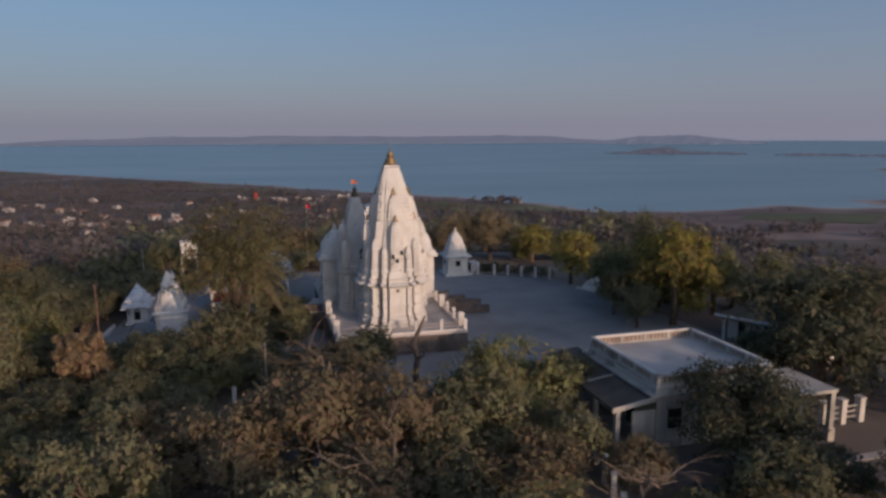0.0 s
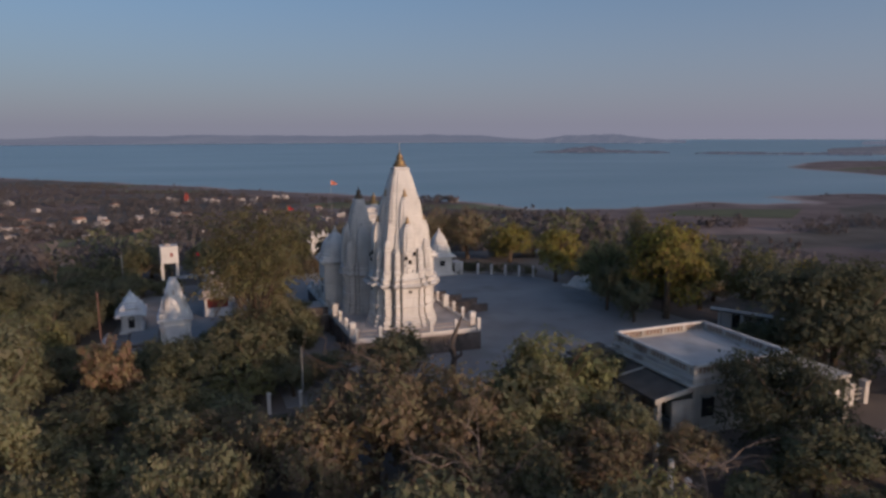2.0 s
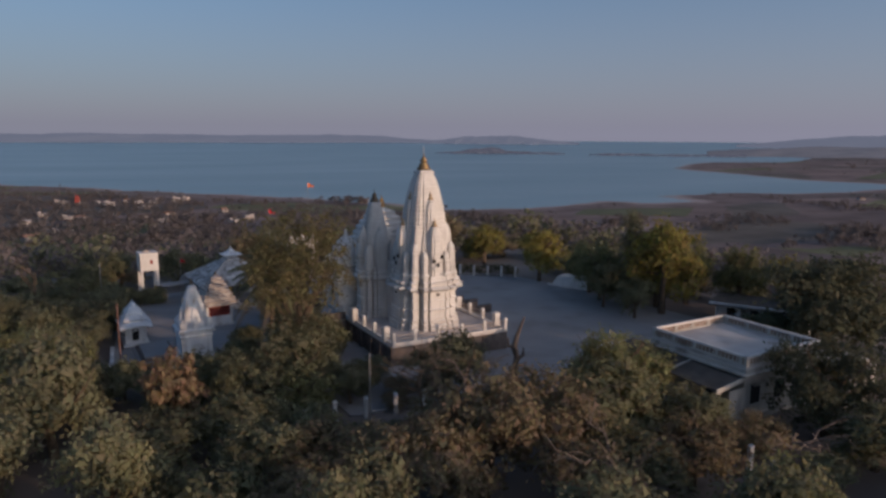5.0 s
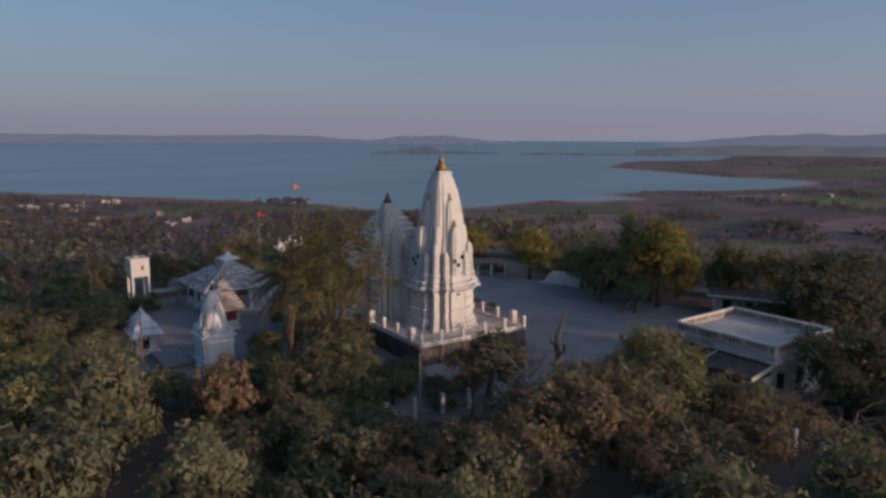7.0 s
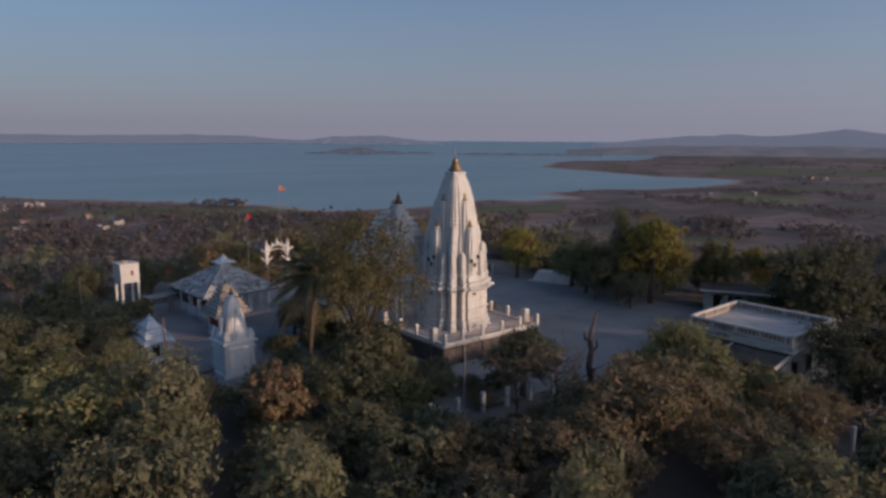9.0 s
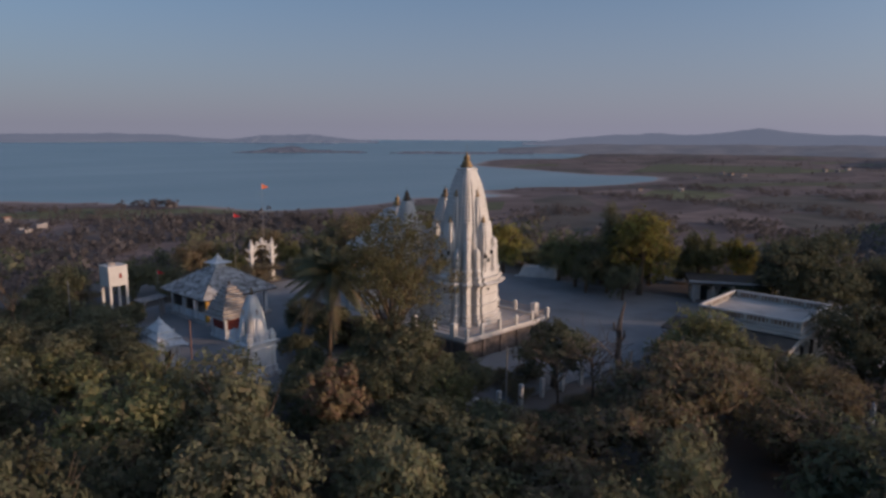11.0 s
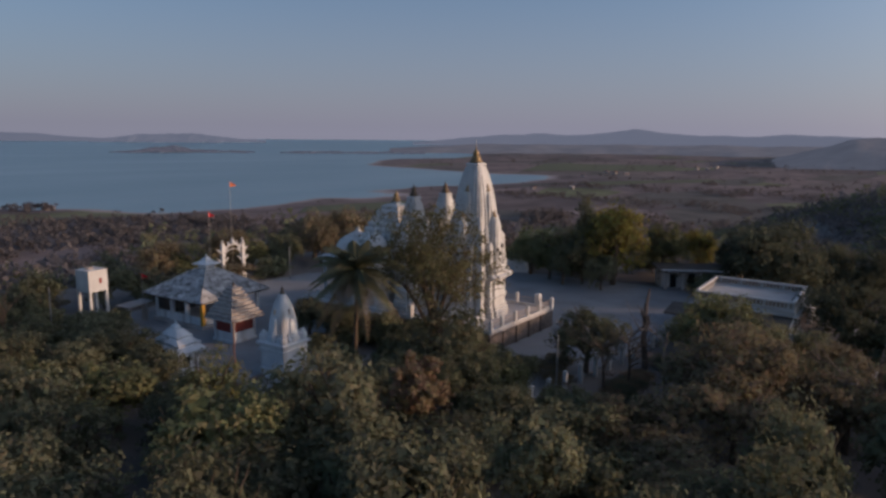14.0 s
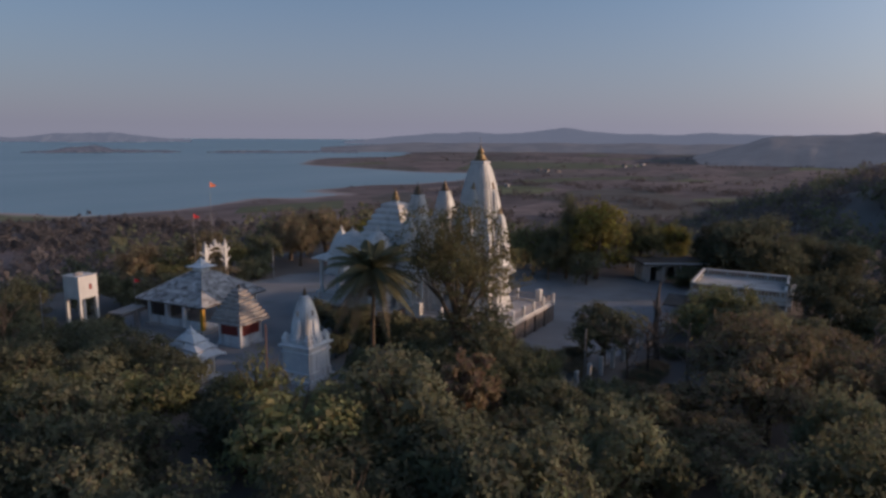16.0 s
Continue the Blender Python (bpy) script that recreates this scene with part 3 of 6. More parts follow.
# posts along each side: distance from the side's first corner, and whether it is a broad pier
FLANK = [(0.0, 0)] + [(1.85 + 2.87 * i, i % 3 == 0) for i in range(9)]
SIDES = [(EDGE[1], EDGE[0], -1, FLANK), (EDGE[1], EDGE[2], 1, [(2.74 * i, 0) for i in range(1, 5)]), (EDGE[2], EDGE[3], 1, FLANK)]
for (u0, v0), (u1, v1), inner, spots in SIDES:
    length = math.hypot(u1 - u0, v1 - v0)
    ang = math.degrees(math.atan2(v1 - v0, u1 - u0))
    nu, nv = -(v1 - v0) / length * 0.24 * inner, (u1 - u0) / length * 0.24 * inner

    def along(d):
        return u0 + (u1 - u0) * d / length + nu, v0 + (v1 - v0) * d / length + nv
    for d, broad in spots:
        part("pier" if broad else "post", pier_mesh if broad else post_mesh, WHITE, terrace, at=pose(*along(d), 0, 0, 0, ang))
    stops = sorted({0.0, length} | {d for d, _ in spots})
    for d0, d1 in zip(stops[:-1], stops[1:]):
        seg = d1 - d0
        here = pose(*along(d0), 0, 0, 0, ang)
        part("kerb", Shape().box(0.17, -0.15, 2.08, seg - 0.17, 0.15, 2.34), WHITE, terrace, at=here)
        for z in (2.66, 3.04):
            part("rail", Shape().tube([(0.13, 0, z), (seg * 0.5, 0, z - 0.015), (seg - 0.13, 0, z)], [0.045] * 3, 6), BUFF, terrace, at=here)
# buttresses on the retaining wall
for u in (-4.3, -1.6, 1.1, 3.8):
    part("buttress", Shape().box(u - 0.16, -6.85 - 0.0255 * u, -0.4, u + 0.16, -6.55 - 0.0255 * u, 1.84), STONE, terrace)
for v in (-4.6, -1.7, 1.1, 4.0, 14.0, 17.0):
    part("buttress", Shape().box(-7.32, v - 0.16, -0.4, -6.95, v + 0.16, 1.84), STONE, terrace)
# lower wing of the terrace on the shaded flank, behind a low wall
wing = thing("terrace_wing", TEMPLE_AT, "dark stone wing of the terrace with low parapet", "terrace")
part("base", Shape().box(-11.9, 5.4, -0.7, -7.2, 12.2, 2.04), STONE, wing, "dark weathered retaining wall")
part("floor_slab", Shape().box(-11.95, 5.35, 2.04, -7.2, 12.25, 2.12), FLOOR, wing)
part("parapet", Shape().box(-11.9, 5.4, 2.12, -7.3, 5.7, 2.85).box(-11.94, 5.36, 2.85, -7.3, 5.74, 2.95), STONE, wing, "low dark parapet with pale coping")
part("parapet", Shape().box(-11.9, 5.74, 2.12, -11.6, 12.2, 2.85).box(-11.94, 5.74, 2.85, -11.56, 12.2, 2.95), STONE, wing)

# stairs on the sunny flank of the terrace
stairs = thing("terrace_stairs", TEMPLE_AT, "stone steps with side walls up to the terrace", "stairs")
for i in range(12):
    part("step", Shape().box(7.1 + i * 0.55, 8.0, -0.1, 7.1 + (i + 1) * 0.55, 11.0, 1.92 - i * 0.16), STONE, stairs)
for v in (7.5, 11.02):
    for i in range(3):
        part("side_wall", Shape().box(7.2 + 2.25 * i, v, -0.1, 7.2 + 2.25 * (i + 1), v + 0.46, 2.15 - 0.64 * i).box(7.2 + 2.25 * i, v - 0.05, 2.15 - 0.64 * i, 7.2 + 2.25 * (i + 1), v + 0.51, 2.25 - 0.64 * i), STONE, stairs)

# ---------------------------------------------------------------- the temple
temple = thing("temple", TEMPLE_AT, "white plastered temple with tall curved tower and gilded finials", "temple")


def wall_rings(ring, w, cx, cy):
    """Plinth mouldings, wall and eaves, z 2 to 8, for a body of half width w at the eaves."""
    prof = [(2.0, .96), (2.3, .96), (2.34, .91), (2.6, .94), (2.8, .94), (2.84, .88), (3.1, .9), (3.25, .9), (3.3, .85), (4.2, .845), (4.24, .9),
            (4.42, .9), (4.46, .845), (5.3, .842), (5.34, .87), (5.46, .87), (5.5, .842), (6.15, .84), (6.2, .88), (6.4, .88), (6.45, .92), (6.6, 1.0), (6.76, 1.05), (6.9, 1.02), (6.96, .92), (7.15, .9),
            (7.2, .95), (7.45, .96), (7.5, .88), (8.0, .86)]
    return [ring(w * s, z, cx, cy) for z, s in prof]


part("sanctum_wall", Shape().loft(wall_rings(plan_ring, 3.95, 0, 0)), WHITE, temple)
main = part("main_tower", spire(tower_ring, 0, 0, 7.95, 19.05, 2.38, 0.8, 24, 0.075), WHITE, temple, "tall curved white temple tower")
part("tower_cap", Shape().loft([square_ring(0.84, 19.0), square_ring(0.9, 19.12), square_ring(0.7, 19.3)]), WHITE, main)
finial(main, 0, 0, 19.3, 0.62, 1.95, GOLD, "gilded pot finial")
rod = Shape().lathe([(21.1, 0.03), (21.9, 0.02)], (0, 0), 6)
part("lightning_rod", rod, STEEL, main)
for k in range(4):
    a = math.radians(90 * k)
    c, s = round(math.cos(a)), round(math.sin(a))

    def at(d, side=0.0):
        return (d * c - side * s, d * s + side * c)
    x, y = at(1.6)
    up = part("upper_spirelet", spire(small_ring, x, y, 8.0, 15.9, 0.98, 0.42, 16, 0.085, (3.4, 0.62)), WHITE, temple)
    part("spirelet_cap", Shape().lathe([(15.88, 0.46), (16.0, 0.5), (16.12, 0.42), (16.2, 0.2)], (x, y), 12), WHITE, up)
    finial(up, x, y, 16.15, 0.28, 1.0, OCHRE)
    x, y = at(2.55)
    lo = part("lower_spirelet", spire(small_ring, x, y, 8.0, 13.1, 0.78, 0.42, 11, 0.09, (4.0, 0.6)), WHITE, temple)
    part("spirelet_cap", Shape().lathe([(13.08, 0.45), (13.2, 0.5), (13.32, 0.4), (13.4, 0.2)], (x, y), 12), WHITE, lo)
    finial(lo, x, y, 13.35, 0.26, 0.9, OCHRE)
    # three ribs at each corner: slim shafts with swelling bands and loaf-shaped tops
    for d, side, half, top in ((2.9, 1.34, 0.31, 10.7), (2.3, 2.3, 0.37, 11.6), (1.34, 2.9, 0.31, 10.7)):
        prof = [(7.4, 1.1), (7.95, 1.08), (8.0, 1.3), (8.15, 1.36), (8.3, 1.2), (8.34, 0.96), (8.9, 0.95), (8.94, 1.06), (9.04, 1.06), (9.08, 0.94), (top - 1.25, 0.92),
                (top - 1.2, 1.14), (top - 1.04, 1.16), (top - 1.0, 0.98), (top - 0.7, 1.04), (top - 0.4, 0.92), (top - 0.16, 0.62), (top, 0.16)]
        rings = []
        for z, w in prof:
            lean_in = 1 - 0.02 * max(0.0, z - 8.2)
            rings.append(small_ring(half * w, z, *at(d * lean_in, side * lean_in)))
        part("corner_rib", Shape().loft(rings), WHITE, temple)
    # stepped tiers of the face that fill in behind the ribs
    for d, side, half, top in ((1.72, 1.72, 0.52, 13.4), (2.05, 0.98, 0.46, 12.3), (2.05, -0.98, 0.46, 12.3)):
        x, y = at(d, side)
        part("tower_tier", spire(small_ring, x, y, 7.9, top, half, 0.22, 12, 0.03, (2.6, 0.7)), WHITE, temple)
    # niches and small carved panels on the face
    for z, half, tall in ((6.05, 0.16, 0.22),):
        sh = Shape().box(-0.05, -half, z - tall / 2, 0.05, half, z + tall / 2)
        part("vent", sh, VENT, temple, "dark square vent", at=pose(*at(3.4), 0, 0, 0, 90 * k))
    for side, z in ((0.0, 9.3), (0.5, 10.15), (-0.45, 9.75)):
        part("vent", Shape().box(-0.08, -0.14, z - 0.2, 0.06, 0.14, z + 0.2), VENT, temple, at=pose(*at(3.4, side), 0, 0, 0, 90 * k))
    for i in range(6):
        zz = 8.3 + 0.62 * i
        part("carved_boss", Shape().lathe([(zz - 0.12, 0.05), (zz - 0.06, 0.16), (zz + 0.08, 0.16), (zz + 0.2, 0.04)], (0, 0), 8), WHITE, temple,
             at=pose(*at(3.32 - 0.012 * i * i, 0.42 * (-1) ** i), 0, 0, 0, 0))

# the two lesser towers over the vestibule
for side in (-1, 1):
    cx, cy = 3.15 * side, 6.4
    body = part("vestibule_wall", Shape().loft(wall_rings(plan_ring, 2.4, cx, cy)), WHITE, temple)
    tw = part("lesser_tower", spire(tower_ring, cx, cy, 7.95, 15.1, 1.48, 0.56, 16, 0.08), WHITE, temple, "lesser curved white tower")
    part("tower_cap", Shape().loft([square_ring(0.6, 15.1, cx, cy), square_ring(0.66, 15.2, cx, cy), square_ring(0.5, 15.36, cx, cy)]), WHITE, tw)
    finial(tw, cx, cy, 15.36, 0.45, 1.5, BRONZE, "dull bronze pot finial")
    for k in range(4):
        a = math.radians(90 * k)
        c, s = round(math.cos(a)), round(math.sin(a))
        x, y = cx + 1.45 * c, cy + 1.45 * s
        lo = part("lower_spirelet", spire(small_ring, x, y, 7.9, 12.2, 0.76, 0.3, 9, 0.08, (3.2, 0.65)), WHITE, temple)
        finial(lo, x, y, 12.2, 0.22, 0.7, WHITE)
        x, y = cx + 1.45 * (c - s), cy + 1.45 * (s + c)
        co = part("corner_spirelet", spire(small_ring, x, y, 7.8, 10.6, 0.46, 0.2, 8, 0.04, (3.2, 0.65)), WHITE, temple)
        finial(co, x, y, 10.6, 0.16, 0.55, WHITE)
part("vestibule_core", Shape().box(-2.6, 3.0, 2.0, 2.6, 8.6, 8.6), WHITE, temple)


def tiered_roof(cx, cy, z0, z1, w0, w1, tiers, power=1.5):
    """A stepped pyramid of eaves that draws in to the top."""
    rings = []
    for i in range(tiers):
        a, b = i / tiers, (i + 1) / tiers
        wa, wb = w1 + (w0 - w1) * (1 - a) ** power, w1 + (w0 - w1) * (1 - b) ** power
        za, zb = z0 + (z1 - z0) * a, z0 + (z1 - z0) * b
        rings += [square_ring(wa, za, cx, cy), square_ring(wa, za + (zb - za) * 0.28, cx, cy), square_ring(wa * 0.45 + wb * 0.55, za + (zb - za) * 0.6, cx, cy),
                  square_ring(wb * 0.97, za + (zb - za) * 0.62, cx, cy), square_ring(wb * 0.97, zb, cx, cy)]
    return Shape().loft(rings)


def dome(cx, cy, z0, w, h, sides=24):
    """A ribbed dome on a low drum."""
    rings = []
    pr = [(0, 1.0), (0.12, 1.0), (0.13, 0.93), (0.22, 0.94), (0.4, 0.88), (0.58, 0.75), (0.75, 0.55), (0.88, 0.32), (0.96, 0.16), (1.0, 0.1)]
    for a, b in pr:
        rings.append([(cx + w * b * (1 - 0.035 * (j % 2)) * math.cos(2 * math.pi * j / sides), cy + w * b * (1 - 0.035 * (j % 2)) * math.sin(2 * math.pi * j / sides), z0 + h * a)
                      for j in range(sides)])
    return Shape().loft(rings)


def open_hall(parent, cx, cy, hw, hd, z0, z1, nx, ny, material, over=0.9):
    """Posts round an open hall with beams, a projecting eave, and a low parapet."""
    for i in range(nx):
        for j in range(ny):
            if 0 < i < nx - 1 and 0 < j < ny - 1:
                continue
            x, y = cx - hw + 2 * hw * i / (nx - 1), cy - hd + 2 * hd * j / (ny - 1)
            part("column", Shape().box(x - 0.24, y - 0.24, z0, x + 0.24, y + 0.24, z0 + 0.4).box(x - 0.17, y - 0.17, z0 + 0.4, x + 0.17, y + 0.17, z1 - 0.5)
                 .box(x - 0.3, y - 0.3, z1 - 0.5, x + 0.3, y + 0.3, z1 - 0.3), material, parent)
    part("beam", Shape().loft([square_ring(hw + 0.26, z1 - 0.3, cx, cy, hd + 0.26), square_ring(hw + 0.26, z1, cx, cy, hd + 0.26)]), material, parent)
    part("eave", Shape().loft([square_ring(hw + over, z1 - 0.05, cx, cy, hd + over), square_ring(hw + over, z1 + 0.05, cx, cy, hd + over), square_ring(hw + 0.3, z1 + 0.4, cx, cy, hd + 0.3)]),
         material, parent)


MY = 11.6
part("hall_wall", Shape().loft(wall_rings(small_ring, 4.3, 0, MY)), WHITE, temple)
hall = part("hall_roof", tiered_roof(0, MY, 7.95, 14.2, 3.9, 0.4, 9, 0.62), WHITE, temple, "stepped pyramidal white roof")
finial(hall, 0, MY, 14.2, 0.5, 1.5, GOLD, "gilded pot finial")
for side in (-1, 1):
    cx, cy = 5.2 * side, MY - 1.0
    part("porch_wall", Shape().loft([[(x, y, z) for x, y, z in square_ring(w, z, cx, cy)] for z, w in
                                     ((2.0, 1.95), (2.5, 1.95), (2.55, 1.75), (4.5, 1.75), (4.55, 1.82), (4.7, 1.82), (4.75, 1.75), (7.3, 1.75), (7.4, 2.1), (7.7, 2.25), (7.9, 2.0), (8.2, 1.9))]),
         WHITE, temple)
    d = part("porch_dome", dome(cx, cy, 8.2, 1.95, 2.9), WHITE, temple, "ribbed white dome", smooth=False)
    finial(d, cx, cy, 11.05, 0.24, 0.9, WHITE)
    part("window", Shape().box(cx + side * 1.7, cy - 0.4, 3.6, cx + side * 1.78, cy + 0.4, 5.4), VENT, temple, "dark window opening")
open_hall(temple, 0, MY + 6.6, 3.2, 2.6, 2.0, 6.6, 3, 3, WHITE)
d = part("porch_dome", dome(0, MY + 6.6, 6.95, 3.1, 3.0), WHITE, temple, "ribbed white dome")
finial(d, 0, MY + 6.6, 9.9, 0.22, 0.6, WHITE)

# ---------------------------------------------------------------- domed pavilion at the head of the courtyard
pav = thing("bell_roofed_shrine", pose(24.0, 106.0, 0, 0, 0, 4) @ Matrix.Diagonal((0.92, 0.92, 1, 1)), "small white shrine with a bell-shaped roof", "shrine")
part("plinth", Shape().box(-2.5, -2.5, -0.3, 2.5, 2.5, 0.3), WHITE, pav)
part("wall", Shape().loft([square_ring(w, z) for z, w in ((0.3, 1.95), (0.7, 1.95), (0.74, 1.8), (2.8, 1.8), (2.84, 1.9), (3.0, 1.95))]), WHITE, pav)
for k in range(4):
    win = part("window", Shape().box(-0.45, -1.86, 1.5, 0.45, -1.78, 2.4), VENT, pav, "dark square window", at=pose(0, 0, 0, 0, 0, 90 * k))
    part("window_frame", Shape().box(-0.58, -1.9, 1.4, -0.45, -1.78, 2.5).box(0.45, -1.9, 1.4, 0.58, -1.78, 2.5).box(-0.58, -1.94, 2.4, 0.58, -1.78, 2.52).box(-0.62, -1.96, 1.3, 0.62, -1.78, 1.4), WHITE, win)
part("eave", Shape().loft([square_ring(2.4, 2.96), square_ring(2.45, 3.06), square_ring(2.0, 3.4)]), WHITE, pav)
d = part("bell_roof", Shape().loft([tower_ring(w, z) for z, w in ((3.3, 1.95), (3.6, 1.98), (3.65, 1.8), (4.3, 1.72), (4.35, 1.62), (4.9, 1.46), (4.95, 1.36), (5.5, 1.3), (5.55, 1.22), (6.1, 0.98), (6.15, 0.9), (6.65, 0.55), (6.9, 0.3))]), WHITE, pav, "curved bell-shaped roof")
finial(d, 0, 0, 6.88, 0.26, 0.95, WHITE)
part("side_block", Shape().box(2.5, -1.6, -0.3, 4.0, 1.2, 1.7).box(2.45, -1.65, 1.7, 4.05, 1.25, 1.85), WHITE, pav)

# ---------------------------------------------------------------- tiled pavilion with hipped roof
hip = thing("tiled_pavilion", pose(-7.2, 100.0, 0, 0, 0, 7), "open pavilion with grey tiled hip roof and lantern", "pavilion")
part("floor", Shape().box(-4.6, -4.6, -0.2, 4.6, 4.6, 0.35), FLOOR, hip)
for i in range(4):
    for j in range(4):
        if 0 < i < 3 and 0 < j < 3:
            continue
        x, y = -4.1 + 8.2 * i / 3, -4.1 + 8.2 * j / 3
        yellow = (i, j) in ((0, 0), (1, 0))
        part("column", Shape().box(x - 0.2, y - 0.2, 0.35, x + 0.2, y + 0.2, 3.2), YELLOW if yellow else SHRINE, hip, "yellow painted column" if yellow else "")
part("beam", Shape().box(-4.35, -4.35, 2.95, 4.35, 4.35, 3.25), SHRINE, hip)
part("back_wall", Shape().box(-4.2, 3.9, 0.35, 4.2, 4.15, 2.95), SHADE_IN, hip)
part("low_wall", Shape().box(-4.2, -4.18, 0.35, -0.2, -4.0, 1.25), SHRINE, hip)
part("low_wall", Shape().box(-4.18, -4.0, 0.35, -4.0, 3.9, 1.25), SHRINE, hip)
roof = part("roof", Shape().loft([square_ring(5.15, 3.12), square_ring(5.15, 3.24), square_ring(0.8, 6.0)]), DARK_SLAB, hip, "hipped roof deck")
for side in range(4):
    turn = pose(0, 0, 0, 0, 0, 90 * side)
    n = 13
    for i in range(n):
        a, b = i / n, (i + 1) / n
        wa, wb = 5.2 + (0.8 - 5.2) * a, 5.2 + (0.8 - 5.2) * b
        za, zb = 3.26 + 2.78 * a, 3.26 + 2.78 * b
        k = max(1, round(wa * 2 / 1.1))
        for j in range(k):
            x0, x1 = -wa + 2 * wa * j / k, -wa + 2 * wa * (j + 1) / k - 0.03
            u0, u1 = x0 * wb / wa, x1 * wb / wa
            t = 0.07
            sh = Shape().add([(x0, -wa, za), (x1, -wa, za), (u1, -wb, zb), (u0, -wb, zb), (x0, -wa, za + t), (x1, -wa, za + t), (u1, -wb, zb + t * 0.3), (u0, -wb, zb + t * 0.3)],
                             [(3, 2, 1, 0), (4, 5, 6, 7), (0, 1, 5, 4), (1, 2, 6, 5), (2, 3, 7, 6), (3, 0, 4, 7)])
            part("roof_tile", sh, TILE, roof, at=turn)
    part("hip_ridge", Shape().tube([(-5.2, -5.2, 3.33), (-0.8, -0.8, 6.1)], [0.11, 0.09], 6), TILE, roof, at=turn)
lan = part("lantern", Shape().box(-0.7, -0.7, 6.0, 0.7, 0.7, 6.55).loft([square_ring(1.25, 6.6), square_ring(1.28, 6.7), square_ring(0.8, 6.82), square_ring(0.45, 7.05), square_ring(0.25, 7.4)]), SHRINE, hip,
           "small lantern on the roof")
finial(lan, 0, 0, 7.38, 0.16, 0.5, SHRINE)

# ---------------------------------------------------------------- kiosk with stepped roof and red panels
kio = thing("stepped_roof_kiosk", pose(-10.5, 89.5, 0, 0, 0, 5) @ Matrix.Diagonal((0.86, 0.86, 1, 1)), "small white kiosk with stepped stone roof and red panels", "kiosk")
part("base", Shape().box(-1.95, -1.95, -0.2, 1.95, 1.95, 0.3), SHRINE, kio)
part("lower_wall", Shape().box(-1.8, -1.8, 0.3, 1.8, 1.8, 1.15), SHRINE, kio)
for x in (-1.65, 1.65):
    for y in (-1.65, 1.65):
        part("corner_post", Shape().box(x - 0.17, y - 0.17, 1.15, x + 0.17, y + 0.17, 2.6), SHRINE, kio)
for k in range(4):
    part("red_panel", Shape().box(-1.48, -1.7, 1.15, 1.48, -1.6, 2.35), RED, kio, "red painted panel", at=pose(0, 0, 0, 0, 0, 90 * k))
    part("lintel", Shape().box(-1.48, -1.78, 2.35, 1.48, -1.58, 2.6), SHRINE, kio, at=pose(0, 0, 0, 0, 0, 90 * k))
part("ceiling_slab", Shape().box(-1.8, -1.8, 2.6, 1.8, 1.8, 2.7), SHRINE, kio)
n = 9
for i in range(n):
    w = 2.5 + (0.4 - 2.5) * i / n
    w2 = 2.5 + (0.4 - 2.5) * (i + 1) / n
    z = 2.5 + 3.5 * i / n
    w, w2 = w + 0.12, w2 - 0.02
    part("roof_tier", Shape().loft([square_ring(w, z), square_ring(w, z + 0.16), square_ring(w - 0.1, z + 0.2), square_ring(w2, z + 0.24), square_ring(w2, z + 3.5 / n)]), KIOSK_STONE, kio)
finial(kio, 0, 0, 5.98, 0.2, 0.5, BRONZE)

# ---------------------------------------------------------------- small spired shrine
shr = thing("spired_shrine", pose(-14.35, 75.85, 0, 0, 0, 6), "small weathered white shrine with a curved spire", "shrine")
part("base_block", Shape().loft([square_ring(w, z) for z, w in ((-0.5, 1.85), (0.35, 1.85), (0.4, 1.6), (1.0, 1.6), (1.05, 1.5), (2.6, 1.48), (2.65, 1.6), (2.85, 1.62), (2.9, 1.5), (3.2, 1.5), (3.25, 1.75), (3.45, 1.8), (3.55, 1.6))]), SHRINE, shr)
tw = part("spire", spire(tower_ring, 0, 0, 3.75, 7.55, 1.12, 0.4, 14, 0.025, (1.9, 0.85)), SHRINE, shr, "curved white spire with faded paint")
part("spire_foot", Shape().loft([small_ring(1.42, 3.55), small_ring(1.42, 3.8), small_ring(1.25, 4.0), small_ring(1.2, 4.3)]), SHRINE, shr)
part("spire_cap", Shape().lathe([(7.5, 0.36), (7.62, 0.46), (7.76, 0.36), (7.84, 0.2)], (0, 0), 12), SHRINE, tw)
finial(tw, 0, 0, 7.8, 0.2, 0.9, BRONZE)
for k in range(4):
    a = math.radians(90 * k)
    x, y = 0.98 * math.cos(a), 0.98 * math.sin(a)
    part("spirelet", spire(small_ring, x, y, 3.8, 5.7, 0.4, 0.14, 8, 0.03), SHRINE, shr)
    part("wall_niche", Shape().box(-0.45, -1.54, 1.2, 0.45, -1.46, 2.45), SHRINE, shr, "shallow whitewashed niche", at=pose(0, 0, 0, 0, 0, 90 * k))
    part("stripe", Shape().box(-0.06, -1.0, 6.0, 0.06, -0.8, 6.5), BUFF, tw, "faded painted mark", at=pose(0, 0.1, 0, 0, 0, 90 * k))
    for off in (-1.0, 0.0):
        x, y = 1.25 * (math.cos(a) + off * math.sin(a)), 1.25 * (math.sin(a) - off * math.cos(a))
        part("corner_pinnacle", Shape().loft([small_ring(w, z, x, y) for z, w in ((3.5, 0.34), (3.95, 0.32), (3.98, 0.36), (4.08, 0.36), (4.12, 0.26), (4.35, 0.2), (4.55, 0.04))]), SHRINE, shr)

